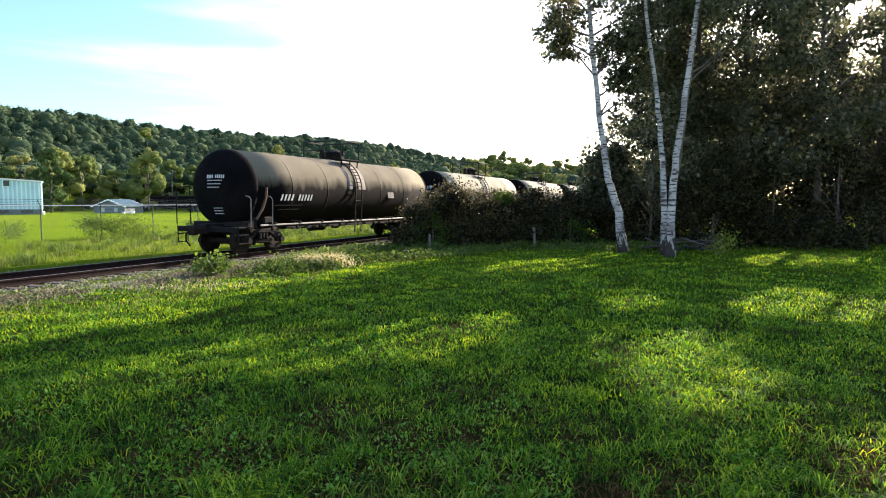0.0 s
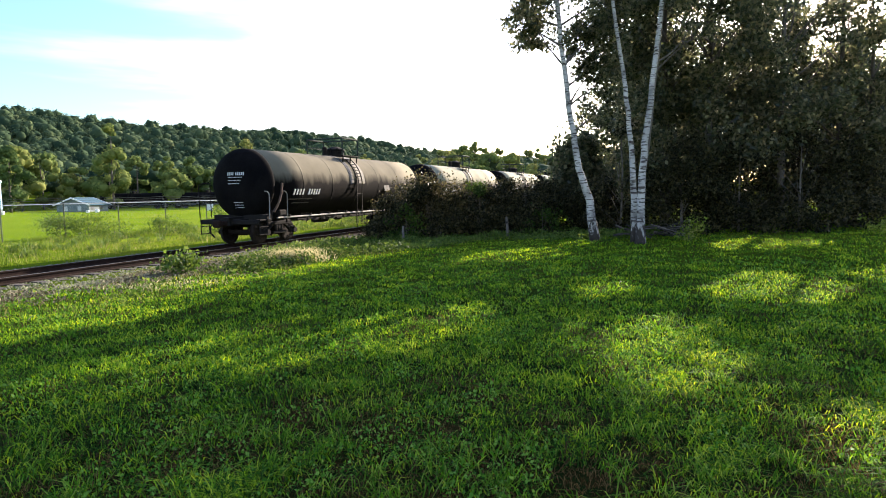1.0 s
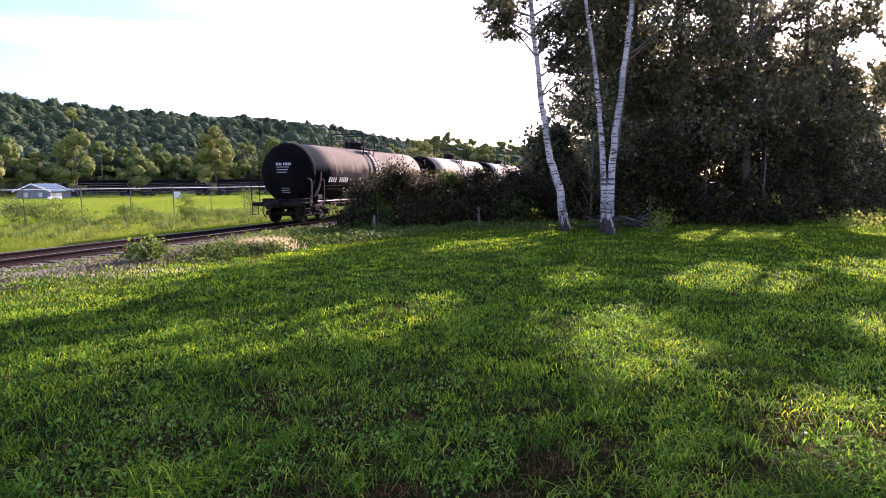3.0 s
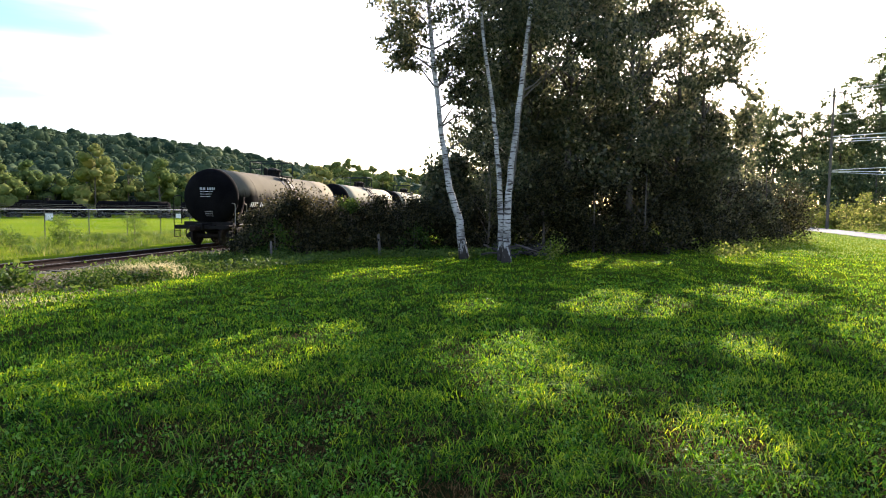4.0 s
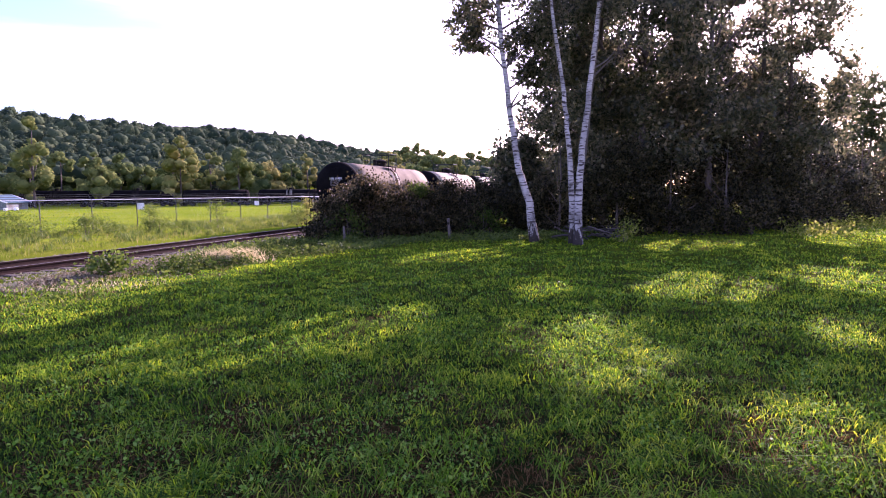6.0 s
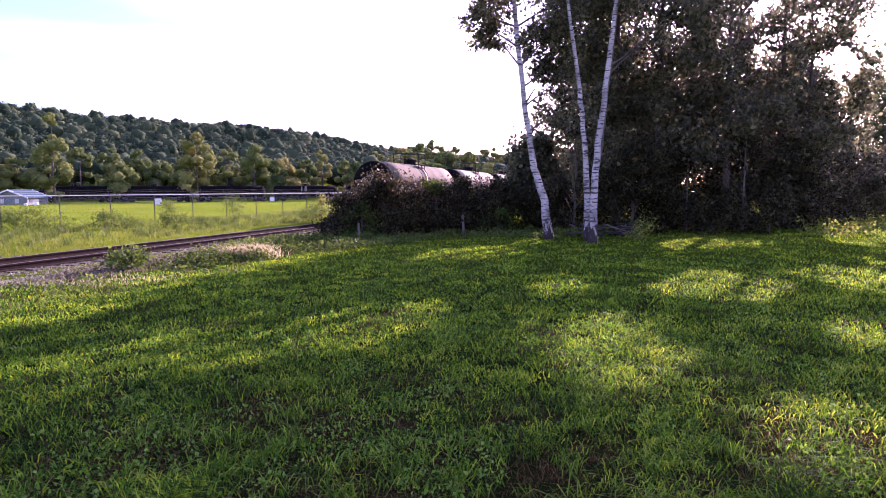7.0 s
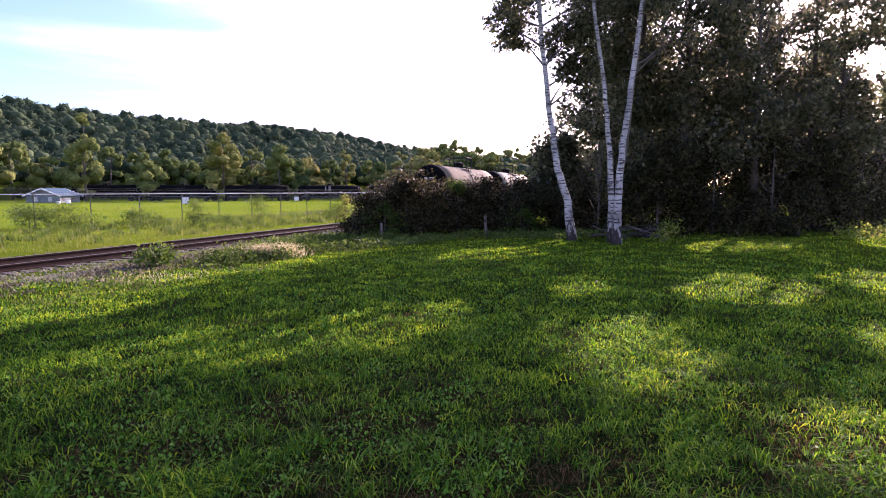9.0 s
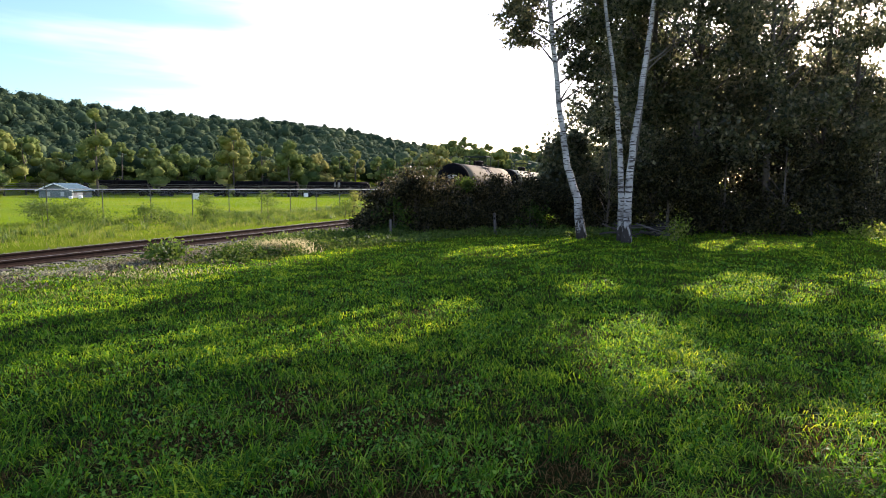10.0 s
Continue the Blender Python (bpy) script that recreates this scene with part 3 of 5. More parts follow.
def tank_car():
    car = new("tank_car")
    R, Z, H = TANK_R, TANK_Z, HALF
    # shell: sheets of slightly different radius, welded at ring seams
    bm = bmesh.new()
    prof, seams = [], [-4.95, -2.6, -0.35, 1.9, 4.3]
    prof.append((-H, R))
    for s in seams:
        prof += [(s - 0.06, R), (s - 0.03, R), (s - 0.015, R + 0.010), (s + 0.015, R + 0.010), (s + 0.03, R), (s + 0.06, R)]
    prof.append((H, R))
    lathe(bm, prof, "X", 64)
    bmesh.ops.translate(bm, vec=(0, 0, Z), verts=bm.verts)
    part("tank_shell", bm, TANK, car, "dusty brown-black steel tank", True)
    for s, name in ((-1, "head"), (1, "head")):
        bm = bmesh.new()
        lathe(bm, [(s * (H - 0.02), R + 0.006), (s * (H + 0.06), R + 0.002)] + [(s * (H + 0.06 + 0.72 * math.sin(a)), R * math.cos(a)) for a in [radians(6 + 83 * k / 11) for k in range(12)]], "X", 64)
        bmesh.ops.translate(bm, vec=(0, 0, Z), verts=bm.verts)
        part(name, bm, HEAD, car, "black domed tank end", True)
    # pale bands beside the manway
    for x0, x1, paint in ((-1.0, -0.68, PALE), (-0.2, 0.42, FAINT)):
        bm = bmesh.new()
        rows = [[bm.verts.new((x, q * math.cos(a), Z + q * math.sin(a))) for a in [radians(2 + 176 * k / 44) for k in range(45)]] for x, q in ((x0, R - 0.01), (x0, R + 0.02), (x1, R + 0.02), (x1, R - 0.01))]
        for k in range(44):
            for c, d in ((0, 1), (1, 2), (2, 3)):
                bm.faces.new((rows[c][k], rows[d][k], rows[d][k + 1], rows[c][k + 1]))
        bmesh.ops.recalc_face_normals(bm, faces=bm.faces[:])
        part("pale_band", bm, paint, car, "weathered pale paint band")
    # underframe: centre sill stubs, side sills, end platforms
    bm = bmesh.new()
    box(bm, (0, 0, 0.92), (16.4, 0.36, 0.34), None, 0.02)
    part("centre_sill", bm, BLACK, car)
    for y in (-1.38, 1.38):
        bm = bmesh.new()
        box(bm, (0, y, 1.02), (13.6, 0.07, 0.06), None, 0.01)
        part("side_rail", bm, WORN, car, "worn pale steel side rail")
        for x in np.arange(-6.0, 6.1, 1.5):
            bm = bmesh.new()
            box(bm, (x, y * 0.86, 1.08), (0.10, 0.5, 0.08))
            box(bm, (x, y * 0.90, 0.92), (0.06, 0.06, 0.26))
            part("rail_bracket", bm, BLACK, car)
    for s in (-1, 1):
        bm = bmesh.new()
        box(bm, (s * 7.6, 0, 0.98), (0.8, 0.9, 0.06), None, 0.01)
        for y in (-1.3, 1.3):
            box(bm, (s * 7.6, y, 0.97), (0.8, 0.24, 0.05), None, 0.01)
        box(bm, (s * 7.98, 0, 0.90), (0.08, 2.8, 0.18), None, 0.02)
        box(bm, (s * 7.2, 0, 1.02), (0.3, 2.6, 0.28), None, 0.02)
        part("end_platform", bm, BLACK, car)
        bm = bmesh.new()
        box(bm, (s * 6.0, 0, 1.14), (0.5, 2.2, 0.36), None, 0.05)
        box(bm, (s * 6.6, 0, 1.12), (0.35, 1.9, 0.5), None, 0.05)
        part("saddle", bm, BLACK, car)
        bm = bmesh.new()
        box(bm, (s * 8.25, 0, 0.86), (0.5, 0.2, 0.2), None, 0.03)
        box(bm, (s * 8.55, 0.06, 0.86), (0.22, 0.34, 0.28), None, 0.05)
        part("coupler", bm, RUST, car)
        for y in (-1.42, 1.42):
            bm = bmesh.new()
            tube(bm, [(s * 7.98, y, 1.05), (s * 7.98, y, 2.35), (s * 7.75, y, 2.42), (s * 7.35, y * 0.98, 2.42)], 0.022, 6)
            tube(bm, [(s * 7.35, y, 1.05), (s * 7.35, y, 2.42)], 0.022, 6)
            tube(bm, [(s * 7.98, y, 1.65), (s * 7.35, y, 1.65)], 0.018, 6)
            part("grab_rail", bm, BLACK, car) if y > 0 else bm.free()
            bm = bmesh.new()
            for x in (s * 7.95, s * 7.5):
                tube(bm, [(x, y, 1.02), (x, y, 0.42)], 0.02, 6)
            for z in (0.42, 0.72):
                box(bm, (s * 7.72, y, z), (0.5, 0.05, 0.03))
            part("step", bm, BLACK, car)
    for x in (-6.2, -7.35):
        bm = bmesh.new()
        tube(bm, [(x, -1.44, 1.0), (x, -1.46, 1.95), (x - 0.08, -1.44, 2.06), (x - 0.16, -1.36, 2.08)], 0.021, 6)
        part("grab_bar", bm, WORN, car, "bent pale grab bar")
    # air hose and brake gear
    bm = bmesh.new()
    tube(bm, [(-8.2, 0.5, 0.9), (-8.45, 0.5, 0.75), (-8.5, 0.45, 0.5), (-8.4, 0.35, 0.33)], 0.03, 8)
    part("air_hose", bm, BLACK, car)
    bm = bmesh.new()
    tube(bm, [(-6.95, -1.34, 1.25), (-6.78, -1.46, 1.6), (-6.62, -1.5, 2.0), (-6.56, -1.5, 2.4)], 0.045, 8)
    part("placard_strap", bm, OXIDE, car, "bent red-brown strap")
    bm = bmesh.new()
    for x in np.arange(-4.2, 4.3, 0.7):
        box(bm, (x, -0.95, 0.82), (0.5, 0.07, 0.07))
    tube(bm, [(-4.8, -0.95, 0.86), (4.8, -0.95, 0.86)], 0.03, 6)
    tube(bm, [(-1.6, 0.3, 0.75), (-0.6, 0.3, 0.75)], 0.2, 14)
    part("brake_rigging", bm, BLACK, car)
    bm = bmesh.new()
    lathe(bm, [(0.62, 0.10), (0.66, 0.2), (0.95, 0.2), (1.05, 0.28)], "Z", 18)
    part("bottom_outlet", bm, BLACK, car)
    # manway, platform and its rails
    top = Z + R
    bm = bmesh.new()
    lathe(bm, [(top - 0.15, 0.42), (top + 0.28, 0.42), (top + 0.30, 0.47), (top + 0.36, 0.47), (top + 0.40, 0.40), (top + 0.50, 0.16)], "Z", 26)
    for k in range(8):
        a = k * math.pi / 4
        tube(bm, [(0.45 * math.cos(a), 0.45 * math.sin(a), top + 0.2), (0.45 * math.cos(a), 0.45 * math.sin(a), top + 0.42)], 0.03, 6)
    part("manway_dome", bm, BLACK, car)
    bm = bmesh.new()
    lathe(bm, [(top - 0.1, 0.12), (top + 0.42, 0.12), (top + 0.45, 0.05)], "Z", 14)
    bmesh.ops.translate(bm, vec=(-0.8, 0.1, 0), verts=bm.verts)
    part("valve", bm, BLACK, car)
    bm = bmesh.new()
    box(bm, (0.75, 0.1, top + 0.16), (0.22, 0.22, 0.36), None, 0.03)
    part("vent_box", bm, BLACK, car)
    for y in (-0.86, 0.86):
        bm = bmesh.new()
        box(bm, (-0.23, y, top - 0.02), (1.6, 0.42, 0.05), None, 0.01)
        for x in (-0.9, -0.2, 0.44):
            tube(bm, [(x, y * 1.15, top - 0.03), (x, y * 1.1, top - 0.42)], 0.03, 6)
        part("platform", bm, BLACK, car)
    for y in (-1.0, 1.0):
        bm = bmesh.new()
        for x in (-0.98, 0.52):
            tube(bm, [(x, y, top - 0.02), (x, y, top + 0.82)], 0.036, 6)
        tube(bm, [(-0.98, y, top + 0.82), (0.52, y, top + 0.82)], 0.036, 6)
        if y > 0:
            tube(bm, [(-0.98, y, top + 0.42), (0.52, y, top + 0.42)], 0.02, 6)
        part("platform_rail", bm, GREENISH, car, "dark green tubular railing")
    for x in (-0.98, 0.52):
        bm = bmesh.new()
        tube(bm, [(x, -1.0, top + 0.82), (x, 1.0, top + 0.82)], 0.036, 6)
        tube(bm, [(x, 0.35, top + 0.42), (x, 1.0, top + 0.42)], 0.02, 6)
        part("platform_rail", bm, GREENISH, car, "dark green tubular railing")
    for y in (-1, 1):
        bm = bmesh.new()
        curve = []
        for k in range(9):
            a = radians(52 - 52 * k / 8)
            curve.append(((R + 0.13) * math.cos(a), Z + (R + 0.13) * math.sin(a)))
        curve += [(R + 0.10, 1.75), (R + 0.05, 0.5)]
        for x in (-0.26, 0.26):
            tube(bm, [(x - 0.35, y * c, z) for c, z in curve], 0.026, 6)
        for k in range(11):
            f = k / 10 * (len(curve) - 1.3)
            i = int(f)
            c = curve[i][0] + (curve[i + 1][0] - curve[i][0]) * (f - i)
            z = curve[i][1] + (curve[i + 1][1] - curve[i][1]) * (f - i)
            tube(bm, [(-0.61, y * c, z), (-0.09, y * c, z)], 0.018, 6)
        part("ladder", bm, BLACK, car, "dark side ladder")

    # lettering as plain blocks on the side and on the end
    def on_side(u, dv, w, h, lift):
        out = []
        for du, dz in ((-w / 2, -h / 2), (w / 2, -h / 2), (w / 2, h / 2), (-w / 2, h / 2)):
            z = 2.04 + dv + dz
            y = -math.sqrt((R + lift) ** 2 - (z - Z) ** 2)
            out.append((u + du + 0.05 * (dz > 0), y, z))
        return out

    bars(car, "lettering", [(-5.7, 0, 0.21, 4, 0.24), (-4.62, 0, 0.19, 5, 0.24)], on_side)
    bars(car, "small_lettering", [(-5.9 + 0.3 * j, -0.30 - 0.16 * j, 0.085, 20 - 5 * j, 0.03) for j in range(2)], on_side, STEEL)

    def on_end(u, dv, w, h, lift):
        out = []
        for du, dz in ((-w / 2, -h / 2), (w / 2, -h / 2), (w / 2, h / 2), (-w / 2, h / 2)):
            y, z = -(u + du), Z + dv + dz
            r = min(math.hypot(y, z - Z) / R, 0.98)
            out.append((-(H + 0.06 + lift + 0.72 * math.sqrt(1 - r * r)), y, z))
        return out

    bars(car, "end_lettering", [(-0.22, 0.40, 0.08, 4, 0.12), (0.16, 0.40, 0.08, 5, 0.12)] + [(-0.18, 0.26 - 0.12 * j, 0.06, 11 - j, 0.035) for j in range(3)]
         + [(0.0, -0.72 - 0.10 * j, 0.05, 8, 0.025) for j in range(3)], on_end)
    # data plate
    bm = bmesh.new()
    box(bm, (2.85, -math.sqrt(R * R - (2.2 - Z) ** 2) - 0.012, 2.2), (0.6, 0.03, 0.3), Matrix.Rotation(math.asin((2.2 - Z) / R), 4, "X"))
    part("data_plate", bm, PALE, car, "pale rectangular plate")
    for x in (-6.25, 6.25):
        bogie(car, x)
    tagged(car, "dusty black railway tank car with top platform on rails", "tank car", "tank cars of the passing train")
    return car


PITCH, FIRST = 17.5, 24.15
CARS = [tank_car()]
CARS[0].matrix_basis = track_pose(FIRST)
for k in range(1, 6):
    CARS.append(tagged(copy_thing(CARS[0], track_pose(FIRST + PITCH * k)), "dusty railway tank car toned sunlit tan and black, with top platform"))
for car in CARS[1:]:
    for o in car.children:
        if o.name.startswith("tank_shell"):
            o.material_slots[0].link, o.material_slots[0].material = "OBJECT", SUNLIT_TANK
            o["label"] = "dusty steel tank toned pale tan for sun"
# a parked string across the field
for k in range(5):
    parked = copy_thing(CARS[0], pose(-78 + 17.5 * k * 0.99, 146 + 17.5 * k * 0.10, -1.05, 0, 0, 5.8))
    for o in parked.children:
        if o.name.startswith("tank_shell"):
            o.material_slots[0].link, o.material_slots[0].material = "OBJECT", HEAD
        elif o.name.startswith(("pale_band", "lettering", "small_lettering", "data_plate")) and k != 3:
            o.material_slots[0].link, o.material_slots[0].material = "OBJECT", BLACK
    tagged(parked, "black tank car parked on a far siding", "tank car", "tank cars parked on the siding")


# ---- track ----
def track():
    top = new("railway_track")
    prof = [(-0.07, -0.17), (0.07, -0.17), (0.07, -0.155), (0.012, -0.13), (0.012, -0.05), (0.036, -0.035), (0.036, 0.0), (-0.036, 0.0), (-0.036, -0.035), (-0.012, -0.05), (-0.012, -0.13), (-0.07, -0.155)]
    for v in (-0.755, 0.755):
        bm = bmesh.new()
        rings = [[bm.verts.new(on_track(s, v + a, z)) for a, z in prof] for s in (-60, 0, 20, 60, 140, 240)]
        n = len(prof)
        for p, q in zip(rings, rings[1:]):
            for k in range(n):
                bm.faces.new((p[k], p[(k + 1) % n], q[(k + 1) % n], q[k]))
        part("rail", bm, RUST, top, "rusty steel rail")
        bm = bmesh.new()
        rings = [[bm.verts.new(on_track(s, v + a, z)) for a, z in ((-0.03, 0.002), (0.03, 0.002), (0.03, 0.005), (-0.03, 0.005))] for s in (-60, 0, 20, 60, 140, 240)]
        for p, q in zip(rings, rings[1:]):
            for k in range(4):
                bm.faces.new((p[k], p[(k + 1) % 4], q[(k + 1) % 4], q[k]))
        part("running_surface", bm, STEEL, top, "polished rail head")
    bm = bmesh.new()
    box(bm, (0, 0, -0.25), (0.23, 2.6, 0.16), None, 0.012)
    first = part("tie", bm, TIE, top)
    rng = np.random.default_rng(4)
    for k in range(170):
        ob = first if k == 0 else new("tie", first.data)
        ob.parent = top
        ob.matrix_basis = Matrix.Translation((0, 0, rng.uniform(-0.015, 0.012))) @ track_pose(-8 + 0.53 * k) @ pose(0, rng.uniform(-0.05, 0.05), 0, 0, 0, rng.uniform(-1.5, 1.5))
    tagged(top, "rusty railway track on wooden ties and gravel", "railway track", kind="structure")
    # ballast
    n = 44000
    s = rng.uniform(-12, 50, n)
    v = np.where(rng.random(n) < 0.72, rng.uniform(-2.6, 3.4, n), 3.0 + np.abs(rng.normal(0, 0.9, n)))
    x, y = NX * (TRACK_V + v) + UX * s, NY * (TRACK_V + v) + UY * s
    c = np.stack([x, y, ground_z(x, y) + 0.005], 1)
    k = (rng.uniform(0.016, 0.046, n))[:, None, None]
    tet = np.array([[1, 0, -0.5], [-0.6, 0.9, -0.4], [-0.5, -0.9, -0.5], [0.1, 0.1, 0.9], [0.8, 0.6, 0.4]])
    vv = (c[:, None, :] + (tet[None] + rng.normal(0, 0.25, (n, 5, 3))) * k).reshape(-1, 3)
    i = 5 * np.arange(n)[:, None]
    t = np.concatenate([i + f for f in ([0, 4, 3], [4, 1, 3], [1, 2, 3], [2, 0, 3], [0, 1, 4])], 1).reshape(-1, 3)
    tagged(soup("ballast", vv, t, STONE), "grey-brown gravel ballast", "gravel", kind="stuff")


track()


# ---- trees ----
def limb_path(rng, a, b, bend):
    a, b = Vector(a), Vector(b)
    side = Vector(rng.normal(0, bend, 3).tolist()) * (b - a).length
    return [a.lerp(b, k / 5) + side * math.sin(math.pi * k / 5) * 0.5 for k in range(6)]


def tree(name, x, y, h, r, low, count, size, seed, label, leaf=LEAF, lean=(0, 0), squash=1.0, clumps=120, trunk_r=0.14, gaps=True):
    rng = np.random.default_rng(seed)
    z0 = float(ground_z(x, y))
    top = new(name)
    top.location = (x, y, z0)
    bm = bmesh.new()
    tip = Vector((lean[0] * h, lean[1] * h, h * 0.92))
    path = limb_path(rng, (0, 0, -0.1), tip, 0.03)
    tube(bm, path, [trunk_r * (1.15 - 0.95 * k / 5) for k in range(6)], 9)
    part("trunk", bm, BARK, top, "", True)
    # clump centres through the crown, denser to its outside
    mid, half = (h + low) / 2, (h - low) / 2
    d = rng.normal(size=(clumps, 3))
    d /= np.linalg.norm(d, axis=1)[:, None]
    q = rng.uniform(0.15, 1, clumps)[:, None] ** 0.5
    cc = d * q * [r, r * squash, half]
    taper = 1 - 0.25 * np.clip(cc[:, 2:3] / half, -0.3, 1)
    cc[:, :2] *= taper
    cc += [lean[0] * mid, lean[1] * mid, mid]
    for c in cc[:: max(1, clumps // (14 if gaps else 6))]:
        bm = bmesh.new()
        f = min(max((c[2] - 0.9) / (h * 0.92), 0.08), 0.95) * 0.8
        start = path[0].lerp(path[-1], f)
        tube(bm, limb_path(rng, start, c, 0.06), [trunk_r * 0.32 * (1 - 0.85 * k / 5) for k in range(6)], 5, False)
        part("limb", bm, BARK, top, "", True)
    idx = rng.integers(0, clumps, count)
    spread = rng.uniform(0.2, 0.6, clumps)[idx][:, None] * (r / 3) ** 0.5
    p = cc[idx] + rng.normal(size=(count, 3)) * spread * [1, 1, 0.75]
    p = p[p[:, 2] > 0.03]
    if gaps:
        p = p[~lets_sun_through(p + [x, y, z0], rng)]
    v, t = leaves(rng, p, size)
    soup("crown", v, t, leaf, top)
    return tagged(top, label, "tree" if h > 4 else "bush", "trees at the edge of the lawn" if h > 4 else "")


def lobed_tree(name, x, y, h, r, seed, label, group, lobe_count=28, sprays_each=50, size=0.62, peak=0.0):
    """A far tree: trunk, a few limbs and a crown of rounded leafy lobes; peak narrows its top."""
    rng = np.random.default_rng(seed)
    top = new(name)
    top.location = (x, y, float(ground_z(x, y)))
    bm = bmesh.new()
    path = limb_path(rng, (0, 0, -0.3), (rng.uniform(-0.5, 0.5), 0, h * 0.85), 0.03)
    tube(bm, path, [0.24 * (1.15 - 0.95 * k / 5) for k in range(6)], 7)
    part("trunk", bm, BARK, top, "", True)
    up = rng.uniform(0.06, 0.92, lobe_count)
    wide = np.sin(np.pi * np.clip(up * (0.78 + 0.1 * peak) + 0.16, 0, 1)) ** (0.7 + peak)
    a = rng.uniform(0, 6.3, lobe_count)
    reach = r * wide * np.sqrt(rng.uniform(0.1, 1, lobe_count)) * 0.8
    c = np.stack([np.cos(a) * reach, np.sin(a) * reach, up * h], 1)
    size_of = (r * rng.uniform(0.2, 0.42, lobe_count) * (0.6 + 0.4 * wide))[:, None] * [1, 1, 0.85]
    for p in c[:4]:
        bm = bmesh.new()
        tube(bm, limb_path(rng, path[1 + int(p[2] / h * 3)], p, 0.06), [0.09 * (1 - 0.85 * k / 5) for k in range(6)], 5, False)
        part("limb", bm, BARK, top, "", True)
    v, t = lobes(rng, c, size_of, sprays_each, size)
    ob = soup("crown", v, t, FIELDTREE, top)
    ob.data.polygons.foreach_set("use_smooth", [True] * len(ob.data.polygons))
    return tagged(top, label, "tree", group)


def birch(x, y, path, r0, seed, spots, label, bark=None, name="birch_tree"):
    """A leaning white birch; path: (dx, dz) from the foot, spots: leaf masses (x, y, z, radius, leaves)."""
    rng = np.random.default_rng(seed)
    z0 = float(ground_z(x, y))
    top = new(name)
    top.location = (x, y, z0)
    bm = bmesh.new()
    pts = []
    for i in range(len(path) - 1):
        for k in range(5):
            f = k / 5
            a, b = path[i], path[i + 1]
            pts.append((a[0] + (b[0] - a[0]) * f + rng.normal(0, 0.012), a[1] + (b[1] - a[1]) * f + rng.normal(0, 0.012), a[2] + (b[2] - a[2]) * f))
    pts.append(path[-1])
    n = len(pts)
    tube(bm, pts, [r0 * (1.25 - 0.25 * min(k / 4, 1) - 0.7 * k / n) for k in range(n)], 14)
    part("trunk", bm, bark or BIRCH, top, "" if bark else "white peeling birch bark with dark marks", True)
    cs, out = [], []
    for sx, sy, sz, sr, count in spots:
        count = int(count * 1.7)
        c = Vector((sx - x, sy - y, sz - z0))
        i = min(range(n), key=lambda j: abs(pts[j][2] - (c.z - 0.8)))
        bm = bmesh.new()
        tube(bm, limb_path(rng, pts[i], c, 0.07), [0.045 * (1 - 0.8 * k / 5) for k in range(6)], 5, False)
        sub = rng.normal(size=(14, 3)) * sr * 0.55 + c
        for q in sub[:7]:
            tube(bm, limb_path(rng, c, q, 0.1), [0.014, 0.012, 0.01, 0.008, 0.006, 0.005], 4, False)
        p = sub[rng.integers(0, 14, count)] + rng.normal(size=(count, 3)) * sr * 0.22
        out.append(p)
        part("limb", bm, BARK, top, "", True)
    p = np.concatenate(out)
    p = p[~lets_sun_through(p + [x, y, z0], rng)]
    v, t = leaves(rng, p, 0.125)
    soup("crown", v, t, LEAF, top)
    tagged(top, label, "tree", "birches at the edge of the lawn")


birch(5.92, 19.5, [(0, 0, -0.1), (0.01, 0, 0.9), (0.04, 0, 2.35), (0.25, 0, 4.47), (0.62, 0.1, 7.5), (1.05, 0.2, 12)], 0.148, 1,
      [(6.5, 19.8, 9.5, 1.3, 1500), (7.2, 20, 8.2, 1.2, 1200), (6.2, 20.3, 11, 1.4, 1500), (7.4, 20.2, 6.4, 0.9, 700)], "tall white-barked birch leaning over the lawn edge")
birch(5.92, 20.1, [(0, 0, -0.1), (-0.04, 0, 1.4), (-0.14, 0, 3.05), (-0.36, 0, 5.03), (-0.74, 0.1, 7.65), (-1.1, 0.2, 12)], 0.118, 2,
      [(4.9, 20.6, 9.0, 1.2, 1300), (5.2, 20.8, 7.3, 0.9, 900), (4.6, 20.6, 11, 1.3, 1400)], "slim white-barked birch beside its twin trunk")
birch(4.82, 21.0, [(0, 0, -0.1), (-0.17, 0, 1.35), (-0.57, 0, 2.5), (-0.91, 0, 4.6), (-1.29, 0, 7.9), (-1.7, 0, 12)], 0.155, 3,
      [(2.5, 21.2, 7.2, 0.55, 520), (2.9, 21.4, 8.6, 0.9, 900), (4.3, 21.5, 6.9, 0.55, 480), (3.4, 21.3, 10, 1.2, 1300), (4.7, 21.7, 5.6, 0.55, 420),
       (3.0, 21.3, 6.9, 0.6, 600), (2.6, 21.3, 7.6, 0.5, 420), (5.0, 21.6, 6.9, 0.7, 700), (5.4, 21.8, 5.6, 0.6, 500), (4.6, 21.6, 5.9, 0.45, 350), (5.1, 22.0, 4.3, 0.5, 350), (5.2, 21.8, 8.2, 0.8, 700)],
      "leaning white-barked birch with sparse leafy twigs")

birch(6.3, 20.9, [(0, 0, -0.1), (0.05, 0, 0.9), (0.12, 0, 2.35), (0.36, 0, 4.47), (0.7, 0.1, 7.5), (1.1, 0.2, 12)], 0.14, 4,
      [(7.6, 21.3, 9.0, 1.1, 900), (8.0, 21.4, 6.6, 0.7, 420)], "dark-barked tree trunk close behind the birches", BARK, "shaded_tree")

